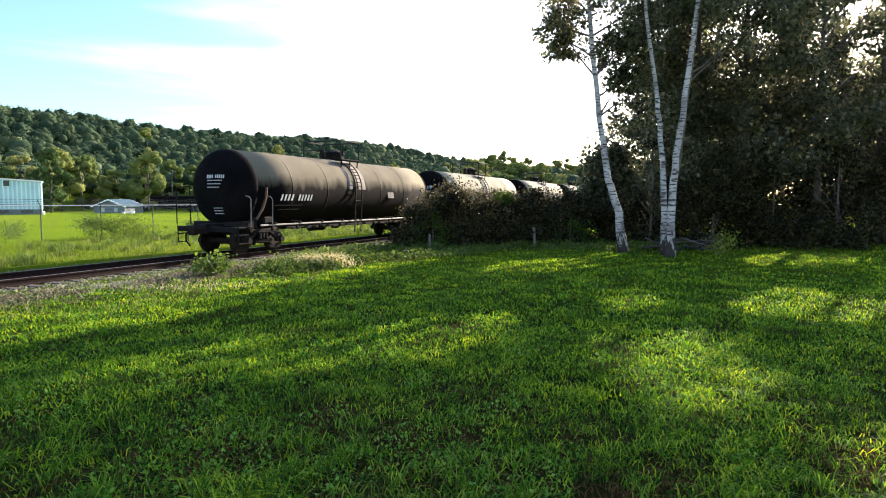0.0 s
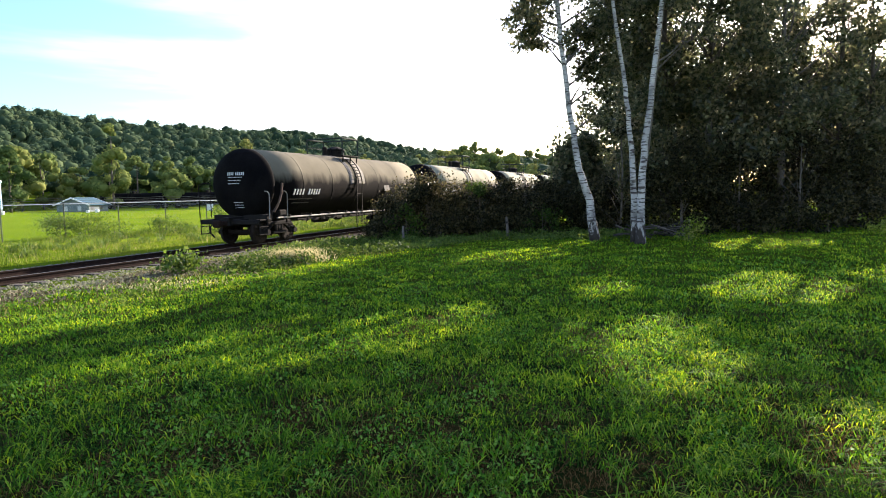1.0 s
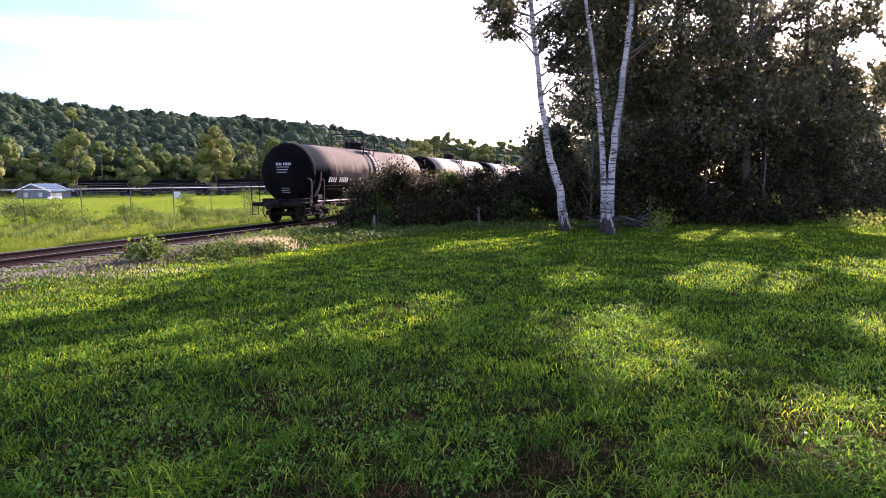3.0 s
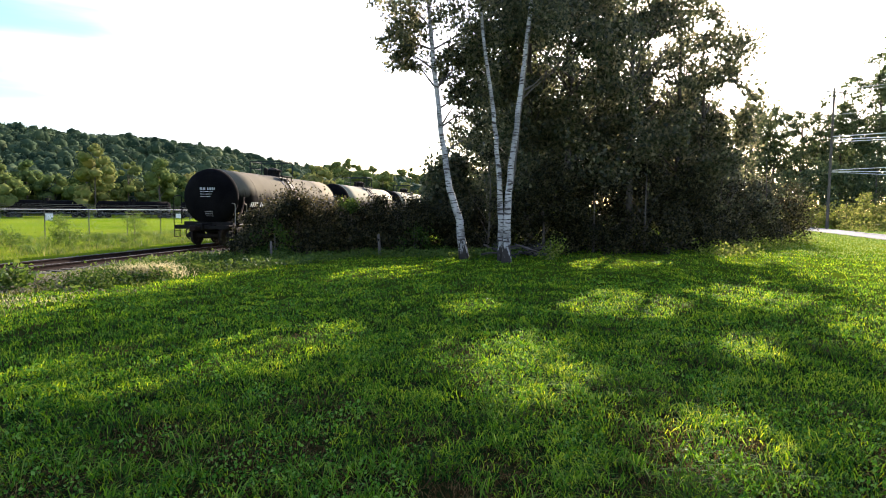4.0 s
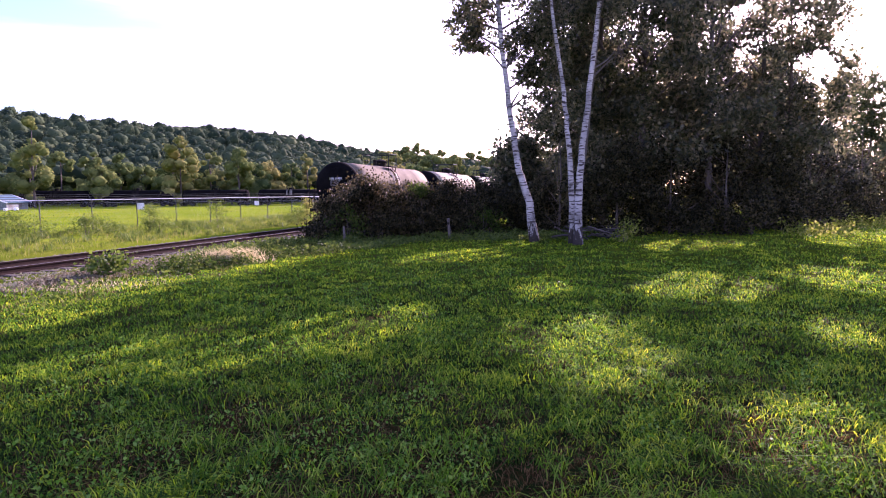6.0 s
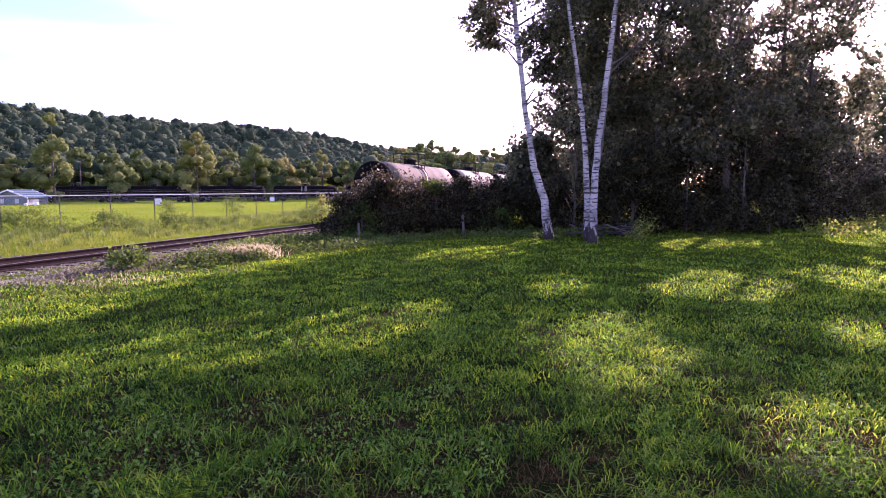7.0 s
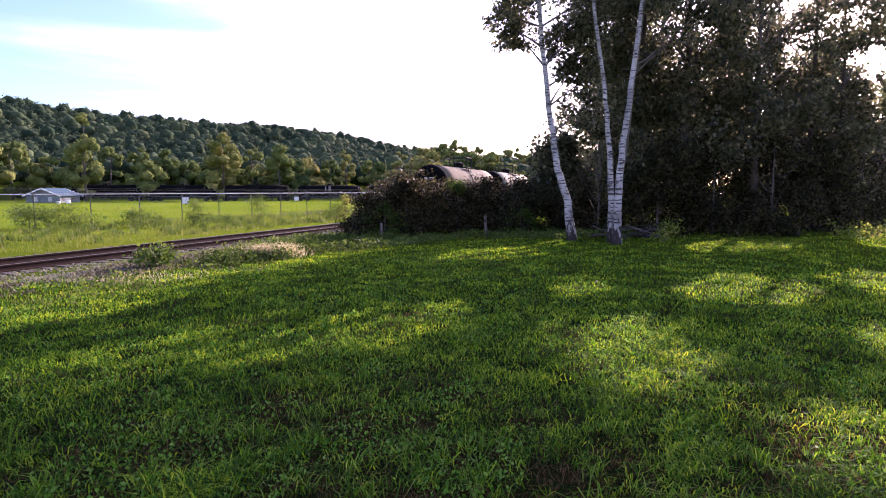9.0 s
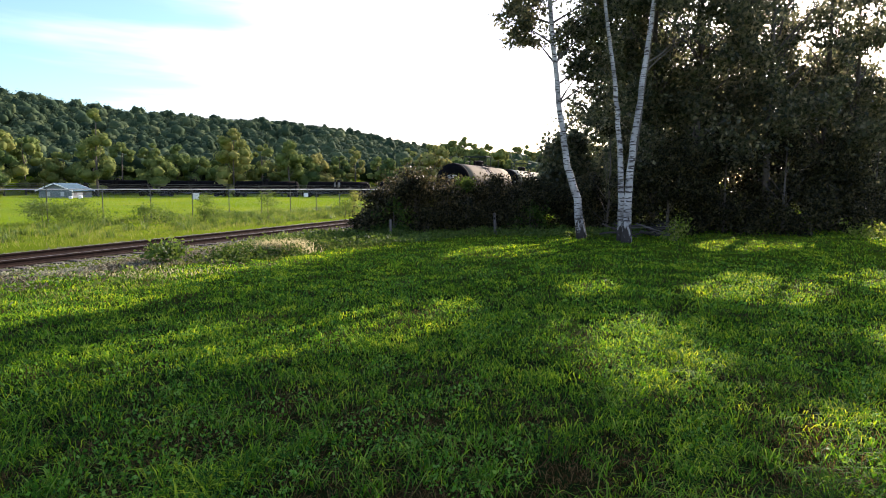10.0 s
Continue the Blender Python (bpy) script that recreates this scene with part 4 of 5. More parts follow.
TREES = [(8.2, 23.9, 13, 2.3, 1.2), (10.0, 24.2, 15, 3.3, 0.9), (13.3, 25.0, 14, 3.4, 0.8), (16.4, 26.6, 13, 3.4, 0.7), (17.7, 26.7, 11.0, 2.4, 0.6),
         (9.5, 27.5, 14.5, 3.3, 1.5), (12.6, 29.5, 15, 3.6, 1.5), (17.5, 31.5, 12, 3.4, 0.8), (22.4, 30.2, 5.2, 2.3, 0.4)]
for i, (x, y, h, r, low) in enumerate(TREES):
    tree("broadleaf_tree", x, y, h, r, low + 0.4, 20500, 0.165, 20 + i, "dense dark green broadleaf tree at the lawn edge", clumps=72)
for i, (x, y, h, r) in enumerate([(10, 33, 10, 3.2), (12, 35, 11, 3.6), (17, 36, 11, 3.6), (22, 37, 10, 3.6), (24.5, 36, 6.5, 2.8), (9.4, 30.5, 7.5, 2.4), (19.6, 29.4, 8.8, 2.4), (5.6, 26.8, 4.7, 1.3)]):
    tree("broadleaf_tree", x, y, h, r, -0.5, 12000, 0.19, 40 + i, "shaded broadleaf tree behind the first row", clumps=110)
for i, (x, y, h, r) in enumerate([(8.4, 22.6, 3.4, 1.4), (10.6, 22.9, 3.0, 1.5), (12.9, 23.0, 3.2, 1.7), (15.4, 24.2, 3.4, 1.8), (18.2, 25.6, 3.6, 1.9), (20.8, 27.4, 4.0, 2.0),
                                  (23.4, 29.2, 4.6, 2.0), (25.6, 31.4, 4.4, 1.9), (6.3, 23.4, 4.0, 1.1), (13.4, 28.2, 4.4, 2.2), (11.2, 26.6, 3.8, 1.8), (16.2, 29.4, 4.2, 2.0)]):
    tree("understory_bush", x, y, h + 0.5, r, -1.0, 11500, 0.105, 60 + i, "shade-darkened leafy bush below the trees", THICKET, clumps=60, trunk_r=0.05)

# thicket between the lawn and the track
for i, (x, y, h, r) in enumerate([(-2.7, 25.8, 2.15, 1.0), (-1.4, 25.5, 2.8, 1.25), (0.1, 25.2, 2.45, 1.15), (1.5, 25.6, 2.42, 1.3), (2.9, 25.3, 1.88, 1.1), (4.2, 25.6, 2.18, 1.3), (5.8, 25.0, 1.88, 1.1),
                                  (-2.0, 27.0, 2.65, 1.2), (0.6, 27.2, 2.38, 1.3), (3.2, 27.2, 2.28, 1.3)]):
    tree("thicket_bush", x, y, h, r, -0.9, 9500, 0.095, 90 + i, "dense shade-darkened green bush beside the railway track", THICKET, clumps=50, trunk_r=0.04)
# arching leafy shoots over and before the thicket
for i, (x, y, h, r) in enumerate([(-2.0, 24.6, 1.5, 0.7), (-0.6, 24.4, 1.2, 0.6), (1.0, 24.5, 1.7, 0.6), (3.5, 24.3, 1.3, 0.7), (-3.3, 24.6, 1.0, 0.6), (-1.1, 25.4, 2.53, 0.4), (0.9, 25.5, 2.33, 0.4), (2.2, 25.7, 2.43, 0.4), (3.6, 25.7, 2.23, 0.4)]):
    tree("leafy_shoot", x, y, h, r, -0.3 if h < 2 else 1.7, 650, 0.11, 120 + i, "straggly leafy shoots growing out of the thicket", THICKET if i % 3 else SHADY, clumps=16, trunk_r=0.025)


# ---- fence ----
def fence():
    top = new("chain_link_fence")
    start, step = Vector((-19.6, 34.9, 0)), Vector((1.50, 2.62, 0))
    zt = 1.38
    posts = [start + step * k for k in range(-9, 26)]
    for p in posts:
        bm = bmesh.new()
        z = float(ground_z(p.x, p.y))
        tube(bm, [(p.x, p.y, z - 0.1), (p.x, p.y, zt + 0.03)], 0.032, 8)
        part("post", bm, DULL, top)
        bm = bmesh.new()
        tube(bm, [(p.x, p.y, zt), (p.x - 0.26, p.y + 0.15, zt + 0.32)], 0.015, 6)
        part("barb_arm", bm, DULL, top)
    bm = bmesh.new()
    tube(bm, [(p.x, p.y, zt) for p in posts], 0.024, 6)
    part("top_rail", bm, GALV, top, "pale galvanised top rail")
    for f in (0.3, 0.65, 1.0):
        bm = bmesh.new()
        pts = []
        for p, q in zip(posts, posts[1:]):
            for k in range(3):
                w = p.lerp(q, k / 3)
                pts.append((w.x - 0.26 * f, w.y + 0.15 * f, zt + 0.32 * f - 0.03 * math.sin(math.pi * k / 3)))
        tube(bm, pts, 0.012, 4)
        part("barbed_wire", bm, DULL, top)
    # woven wire, two families of crossing strands
    vs, ts = [], []
    for p, q in zip(posts[4:22], posts[5:23]):
        for k in range(36):
            for s in (1, -1):
                a = p.lerp(q, k / 36)
                b = a + (q - p).normalized() * 1.75 * s
                i = len(vs)
                w = 0.0022
                zb = -0.42
                vs += [(a.x, a.y, zb), (a.x + w, a.y + w, zb + w), (b.x, b.y, zt - 0.02), (b.x + w, b.y + w, zt - 0.02)]
                ts += [(i, i + 1, i + 3), (i, i + 3, i + 2)]
    soup("wire_mesh", vs, ts, GALV, top)
    tagged(top, "chain-link fence with barbed wire along the field", "fence")
    for k, wide in ((2.08, 0.46), (5.58, 0.36)):
        p = start + step * k
        bm = bmesh.new()
        box(bm, (p.x + 0.05, p.y - 0.08, zt - 0.46), (wide, 0.02, wide * 0.92), Matrix.Rotation(radians(20), 4, "Z"), 0.004)
        tagged(part("fence_sign", bm, SIGN), "small blank white sign hung on the fence", "sign", "signs on the fence")


fence()


# ---- far woods on the hill ----
def far_woods():
    """Rounded crowns over the whole slope."""
    rng = np.random.default_rng(8)
    n = 4700
    az, r = np.radians(rng.uniform(-48, 18, n)), np.sqrt(rng.uniform(188 ** 2, 445 ** 2, n))
    x, y = r * np.sin(az), r * np.cos(az)
    h, w = rng.uniform(8.5, 13.5, n) + 3 * (rng.random(n) < 0.1), rng.uniform(1.9, 4.9, n)
    c = np.stack([x, y, ground_z(x, y) + h * 0.66], 1)
    v, t = lobes(rng, c, np.stack([w, w, h * 0.15 + w * 0.5], 1), 54, 0.78)
    ob = soup("far_woods", v, t, WOODS)
    ob.data.polygons.foreach_set("use_smooth", [True] * len(ob.data.polygons))
    tagged(ob, "wooded green hillside in the distance", "woods", kind="stuff")


far_woods()

# tree line at the foot of the hill
rng = np.random.default_rng(12)
EDGE = "trees along the far edge of the field"
for i in range(52):
    az = -54 + 1.4 * i + rng.uniform(-0.5, 0.5)
    r = rng.uniform(165, 192)
    tall = rng.uniform(9, 16)
    lobed_tree("field_edge_tree", r * math.sin(radians(az)), r * math.cos(radians(az)), tall, rng.uniform(3.4, 6.0), 200 + i, "leafy green tree at the foot of the hill", EDGE, peak=rng.uniform(0, 0.6))
for i, (az, h, w) in enumerate([(-29.6, 21, 4.4), (-19.0, 17.5, 5.6), (-36.6, 15, 4.2), (-14.2, 15, 5)]):
    lobed_tree("field_edge_tree", 160 * math.sin(radians(az)), 160 * math.cos(radians(az)), h, w, 255 + i, "tall pale green tree before the wooded hill", EDGE, 40, 55, 0.55, 0.5)
for i, (az, h, w) in enumerate([(-3.4, 14, 5), (-1.6, 15, 5), (-0.2, 15.5, 5), (1.0, 17.5, 4.6), (1.8, 19.5, 4.2), (2.9, 18, 4.6), (4.3, 17.5, 3.6), (5.6, 14.5, 4.6), (6.7, 16, 4), (7.6, 17, 4.4), (8.6, 15.5, 4.6), (9.9, 15, 5)]):
    lobed_tree("skyline_tree", 250 * math.sin(radians(az)), 250 * math.cos(radians(az)), h + 2.0, w, 270 + i, "tall green tree standing above the far woods", EDGE, 28, 55, 0.75)


# ---- buildings across the field ----
def house():
    top = new("low_house")
    top.matrix_basis = pose(-78.9, 127, float(ground_z(-78.9, 127)) - 0.1, 0, 0, 88) @ Matrix.Scale(0.82, 4)
    bm = bmesh.new()
    box(bm, (0, 0, 0.9), (8, 8.4, 2.0), None, 0.03)
    for x in (-3.98, 3.98):
        f = [bm.verts.new(p) for p in ((x - 0.02, -4.1, 1.9), (x - 0.02, 4.1, 1.9), (x - 0.02, 0, 3.5))]
        g = [bm.verts.new((p.co.x + 0.04, p.co.y, p.co.z)) for p in f]
        bm.faces.new(f)
        bm.faces.new(g[::-1])
        for k in range(3):
            bm.faces.new((f[k], g[k], g[(k + 1) % 3], f[(k + 1) % 3]))
    part("wall", bm, WALL_PAINT, top, "pale siding wall")
    for s in (-1, 1):
        bm = bmesh.new()
        box(bm, (0, s * 2.35, 2.76), (9.0, 5.2, 0.14), Matrix.Rotation(-s * 0.375, 4, "X"), 0.02)
        part("roof", bm, ROOF, top, "blue-grey roof slope")
        for x in (-4.56, 4.56):
            bm = bmesh.new()
            box(bm, (x, s * 2.35, 2.72), (0.1, 5.24, 0.3), Matrix.Rotation(-s * 0.375, 4, "X"), 0.01)
            part("bargeboard", bm, SIGN, top, "white gable edge board")
    for x in (-2.6, 1.0):
        bm = bmesh.new()
        box(bm, (x, -4.23, 1.1), (1.1, 0.08, 0.8))
        part("window", bm, DARK, top)
    for y in (-1.8, 1.8):
        bm = bmesh.new()
        box(bm, (-4.05, y, 1.0), (0.08, 0.9, 1.1))
        part("door", bm, GALV, top)
    tagged(top, "low pale house with blue-grey gable roof across the field", "house")


def warehouse():
    top = new("blue_warehouse")
    top.matrix_basis = pose(-94.7, 110, float(ground_z(-94.7, 110)), 0, 0, 36)
    hi, lo = 7.3, 6.2
    bm = bmesh.new()
    a = [bm.verts.new(p) for p in ((-9, -5, 1.0), (9, -5, 1.0), (9, 5, 1.0), (-9, 5, 1.0), (-9, -5, hi), (9, -5, lo), (9, 5, lo), (-9, 5, hi))]
    for f in ((0, 1, 5, 4), (1, 2, 6, 5), (2, 3, 7, 6), (3, 0, 4, 7), (4, 5, 6, 7), (3, 2, 1, 0)):
        bm.faces.new([a[k] for k in f])
    part("wall", bm, BLUE, top, "pale blue ribbed steel wall")
    for k in range(26):
        u = (k + 0.5) / 26
        bm = bmesh.new()
        z = hi + (lo - hi) * u - 0.1
        box(bm, (-9 + 18 * u, -5.04, (z + 1.0) / 2), (0.26, 0.12, z - 1.0))
        part("wall_rib", bm, RIB, top)
    bm = bmesh.new()
    box(bm, (0, 0, (hi + lo) / 2 + 0.12), (18.5, 10.7, 0.22), Matrix.Rotation(math.atan2(hi - lo, 18), 4, "Y"), 0.04)
    part("roof", bm, SIGN, top, "white sheet roof edge")
    bm = bmesh.new()
    box(bm, (-5.2, 2.0, hi + 0.5), (8, 5, 1.1), None, 0.05)
    part("roof_house", bm, BLUE, top, "raised blue roof section")
    bm = bmesh.new()
    box(bm, (0, 0, 0.4), (17.9, 9.9, 1.2))
    part("plinth", bm, WALL_PAINT, top, "pale block plinth")
    for x in (-6.5, -2.2, 2.8, 6.6):
        bm = bmesh.new()
        box(bm, (x, -5.0, 0.6), (1.9, 0.14, 0.75))
        part("window", bm, DARK, top)
    bm = bmesh.new()
    box(bm, (3.6, -5.12, lo - 0.3), (0.9, 0.12, 1.0))
    part("wall_vent", bm, DARK, top)
    tagged(top, "pale blue steel warehouse across the field", "warehouse")


def white_drum(x, y, r, h):
    bm = bmesh.new()
    lathe(bm, [(0.0, r * 0.96), (0.04, r), (h * 0.34, r), (h * 0.36, r * 1.03), (h * 0.66, r * 1.03), (h * 0.68, r), (h - 0.03, r), (h, r * 0.96), (h + 0.02, r * 0.3)], "Z", 16)
    bmesh.ops.translate(bm, vec=(x, y, float(ground_z(x, y)) - 0.02), verts=bm.verts)
    tagged(part("white_drum", bm, SIGN), "small white drum standing in the field", "drum", "white drums in the field")


house()
warehouse()
for spot in ((-71.2, 116, 0.32, 0.5), (-69.9, 117, 0.36, 0.6), (-85, 112, 0.4, 0.6), (-90, 112, 0.4, 0.7)):
    white_drum(*spot)


# ---- road, pole and wires beyond the right end of the trees ----
LANE_A, LANE_D = Vector((35.5, 33.1, 0)), Vector((0.512, 0.859, 0))     # a point on the near edge, and the way it runs


def off_lane(x, y):
    """Metres to the far side of the lane's near edge."""
    return (x - LANE_A.x) * LANE_D.y - (y - LANE_A.y) * LANE_D.x


def road():
    side = Vector((LANE_D.y, -LANE_D.x, 0))
    bm = bmesh.new()
    rows = []
    for k in range(-20, 45):
        row = []
        for q, dz in ((-0.05, -0.1), (0.0, 0.05), (1.0, 0.08), (2.6, 0.08), (3.6, 0.05), (3.65, -0.1)):
            p = LANE_A + LANE_D * (1.5 * k) + side * q
            row.append(bm.verts.new((p.x, p.y, float(ground_z(p.x, p.y)) + dz)))
        rows.append(row)
    for p, q in zip(rows, rows[1:]):
        for k in range(5):
            bm.faces.new((p[k], q[k], q[k + 1], p[k + 1]))
    bmesh.ops.recalc_face_normals(bm, faces=bm.faces[:])
    tagged(part("road", bm, ASPHALT), "sunlit grey asphalt road", "road", kind="structure")


road()


def utility_pole(x, y, h):
    top = new("utility_pole")
    z = float(ground_z(x, y))
    top.location = (x, y, z)
    bm = bmesh.new()
    tube(bm, [(0, 0, -0.1), (0, 0, h * 0.5), (0.05, 0, h)], [0.16, 0.14, 0.11], 10)
    part("pole", bm, BARK, top)
    bm = bmesh.new()
    box(bm, (0, -0.16, h - 0.5), (2.2, 0.1, 0.12))
    part("crossarm", bm, BARK, top)
    bm = bmesh.new()
    for k in (-0.95, -0.4, 0.4, 0.95):
        lathe(bm, [(h - 0.44, 0.03), (h - 0.38, 0.06), (h - 0.3, 0.03)], "Z", 8)
    part("insulator", bm, GALV, top)
    return tagged(top, "weathered wooden utility pole with crossarm", "utility pole")


utility_pole(53.4, 56.9, 15.2)
for dz, dx, rad, drop in [(14.7, -0.9, 0.02, 0.6), (14.7, 0.9, 0.02, 0.6), (12.3, 0, 0.02, 0.8), (10.0, 0, 0.045, 0.9), (9.7, 0.1, 0.05, 1.3), (9.4, 0, 0.035, 1.0), (6.4, 0, 0.03, 0.5), (6.3, 0.1, 0.035, 1.6), (6.2, 0, 0.03, 2.2)]:
    bm = bmesh.new()
    a, b = Vector((53.4 + dx, 56.7, dz)), Vector((78 + dx, 14, dz + 2.4))
    tube(bm, [a.lerp(b, k / 12) - Vector((0, 0, drop * math.sin(math.pi * k / 12))) for k in range(13)], rad, 5)
    tagged(part("overhead_wire", bm, CABLE), "bright overhead wire running from the utility pole", "wire", "overhead wires")
BEYOND = "trees beyond the road"
for i, (az, r, h, w, n) in enumerate([(35.0, 140, 22.0, 6.2, 5000), (37.4, 140, 26.0, 6.0, 6000), (39.2, 144, 25.0, 5.6, 6000), (41.2, 140, 23.5, 5.2, 5500), (43.9, 138, 28, 5.2, 6000), (46.0, 134, 31, 6.0, 7000),
                                      (48.4, 130, 35, 7.4, 8000), (51.2, 130, 33, 7.6, 6000), (42.6, 150, 18, 6.4, 5000), (45.2, 150, 19, 6.8, 5000)]):
    tree("roadside_tree", r * math.sin(radians(az)), r * math.cos(radians(az)), h, w, 0.5, int(n * 1.9), 0.42, 300 + i, "tall green tree beyond the road", FARLEAF, clumps=150, trunk_r=0.34, gaps=False)["group"] = BEYOND
for i in range(12):
    az = 37.5 + 1.15 * i
    tree("roadside_bush", 84 * math.sin(radians(az)), 84 * math.cos(radians(az)), 3.4 + 0.6 * math.sin(2.1 * i), 1.5, -0.8, 1500, 0.2, 330 + i, "sunlit yellow-green bush along the road", BANK, clumps=26, trunk_r=0.06, gaps=False)["group"] = "bushes along the road"
for i in range(9):
    tree("background_tree", 50 + 6.5 * i, 90 - 2.2 * i, 9.5 + 1.6 * math.sin(1.7 * i), 4.8, -1.5, 5000, 0.42, 350 + i, "leafy green tree far behind the road", FARLEAF, clumps=90, trunk_r=0.2, gaps=False)["group"] = BEYOND

# ---- grass ----
def blades(rng, x, y, h, w, bend):
    n = len(x)
    z = ground_z(x, y)
    a, b = rng.uniform(0, 2 * np.pi, n), rng.uniform(0, 2 * np.pi, n)
    sx, sy = np.cos(a) * w / 2, np.sin(a) * w / 2
    bx, by = np.cos(b) * h * bend, np.sin(b) * h * bend
    o = np.zeros(n)
    v = np.stack([np.stack([x - sx, y - sy, z - 0.01], 1), np.stack([x + sx, y + sy, z - 0.01], 1),
                  np.stack([x - sx * 0.8 + bx * 0.3, y - sy * 0.8 + by * 0.3, z + h * 0.55], 1), np.stack([x + sx * 0.8 + bx * 0.3, y + sy * 0.8 + by * 0.3, z + h * 0.55], 1),
                  np.stack([x + bx, y + by, z + h * (1 - 0.35 * bend)], 1)], 1).reshape(-1, 3)
    i = 5 * np.arange(n)[:, None]
    return v, np.concatenate([i + [0, 1, 3], i + [0, 3, 2], i + [2, 3, 4]], 1).reshape(-1, 3)


# worn spots in the lawn: x, y, radius
WORN_SPOTS = [(-1.15, 4.15, 0.42), (-1.5, 3.6, 0.3), (0.65, 4.1, 0.22), (0.2, 3.7, 0.2), (0.7, 3.2, 0.4), (1.9, 7.2, 0.35), (-2.3, 4.6, 0.3)]


def worn(x, y):
    return np.max([np.exp(-((x - a) ** 2 + (y - b) ** 2) / r ** 2) for a, b, r in WORN_SPOTS], axis=0)


def lawn():
    """Grass in splayed tufts."""
    rng = np.random.default_rng(31)
    n, k = 44000, 13
    r = np.where(rng.random(n) < 0.16, np.sqrt(rng.uniform(1.6 ** 2, 4 ** 2, n)), np.exp(rng.uniform(np.log(3.2), np.log(31), n)))
    az = np.radians(rng.uniform(-46, 56, n))
    cx, cy = r * np.sin(az), r * np.cos(az)
    v = NX * cx + NY * cy
    thin = smooth(7.0, 3.4, r) * np.clip(1.7 * (ripple(cx * 0.9 + 2, cy * 0.9) + 0.72), 0.1, 0.94)
    keep = (v > -10.4 - 1.3 * smooth(15, 9, UX * cx + UY * cy) + 0.7 * np.sin(cx * 1.7) + rng.normal(0, 0.5, n)) & (rng.random(n) > thin) & (rng.random(n) > 0.85 * worn(cx, cy)) & (rng.random(n) < 0.78 + 1.2 * (ripple(cx * 1.1, cy * 1.1) + 0.35))
    cx, cy, r = cx[keep], cy[keep], r[keep]
    n = len(cx)
    tall = rng.uniform(0.04, 0.085, n) * (1 + 0.7 * (ripple(cx * 0.8, cy * 0.8) > 0.45))
    tall = tall * (1 + 0.15 * smooth(6, 2.5, r))
    ox, oy = rng.normal(0, 0.028, (n, k)) * (1 + r[:, None] / 7), rng.normal(0, 0.028, (n, k)) * (1 + r[:, None] / 7)
    x, y = (cx[:, None] + ox).ravel(), (cy[:, None] + oy).ravel()
    h = (tall[:, None] * rng.uniform(0.6, 1.2, (n, k))).ravel()
    w = (0.0062 + 0.00045 * r[:, None] * np.ones((n, k))).ravel()
    vv, t = blades(rng, x, y, h, w, rng.uniform(0.4, 2.0, n * k))
    tagged(soup("lawn_grass", vv, t, GRASS), "short green mown lawn grass", "grass", kind="stuff")
    # the same lawn round and behind the standpoint
    n, k = 5200, 9
    r, az = np.sqrt(rng.uniform(0.05, 11 ** 2, n)), np.radians(rng.uniform(-180, 180, n))
    keep = (r < 1.7) | (np.abs(np.degrees(az) - 5) > 50)
    cx, cy = (r * np.sin(az))[keep], (r * np.cos(az))[keep]
    keep = NX * cx + NY * cy > -10.5
    cx, cy = cx[keep], cy[keep]
    n = len(cx)
    x, y = (cx[:, None] + rng.normal(0, 0.07, (n, k))).ravel(), (cy[:, None] + rng.normal(0, 0.07, (n, k))).ravel()
    vv, t = blades(rng, x, y, rng.uniform(0.03, 0.09, n * k), 0.011, rng.uniform(0.4, 2.0, n * k))
    tagged(soup("lawn_grass", vv, t, GRASS), "short green mown lawn grass", "grass", kind="stuff")
    m = 34000
    r = np.exp(rng.uniform(np.log(1.8), np.log(16), m))
    az = np.radians(rng.uniform(-44, 50, m))
    x, y = r * np.sin(az), r * np.cos(az)
    keep = ripple(x * 0.7 + 3, y * 0.7) > 0.05
    x, y, r = x[keep], y[keep], r[keep]
    p = np.stack([x, y, ground_z(x, y) + rng.uniform(0.03, 0.075, len(x))], 1)
    vv, t = leaves(rng, p, 0.020 + 0.0018 * r, 0.0)
    tagged(soup("clover", vv, t, CLOVER), "low clover and plantain leaves in the lawn", "clover", kind="stuff")
    # worn brown thatch close by
    m = 95000
    r = np.sqrt(rng.uniform(1.6 ** 2, 7 ** 2, m))
    az = np.radians(rng.uniform(-46, 50, m))
    x, y = r * np.sin(az), r * np.cos(az)
    keep = rng.random(m) < smooth(7, 3.0, r) * np.clip(1.6 * (ripple(x * 0.9 + 2, y * 0.9) + 0.45) + 0.9 * worn(x, y), 0.08, 1)
    x, y = x[keep], y[keep]
    vv, t = blades(rng, x, y, rng.uniform(0.02, 0.075, len(x)), 0.005, rng.uniform(0.6, 2.6, len(x)))
    tagged(soup("dead_thatch", vv, t, DEAD), "worn brown thatch showing through the lawn", "dry grass", kind="stuff")
    # long coarse grass in loose clumps
    n, k = 380, 26
    r = np.exp(rng.uniform(np.log(1.7), np.log(9), n))
    az = np.radians(rng.uniform(-44, 48, n))
    cx, cy = r * np.sin(az), r * np.cos(az)
    x, y = (cx[:, None] + rng.normal(0, 0.05, (n, k))).ravel(), (cy[:, None] + rng.normal(0, 0.05, (n, k))).ravel()
    h = (rng.uniform(0.09, 0.17, (n, 1)) * rng.uniform(0.5, 1.2, (n, k))).ravel()
    vv, t = blades(rng, x, y, h, 0.0085, rng.uniform(0.5, 2.2, n * k))
    tagged(soup("coarse_grass", vv, t, COARSE), "long coarse pale green grass in the lawn", "grass", kind="stuff")


lawn()


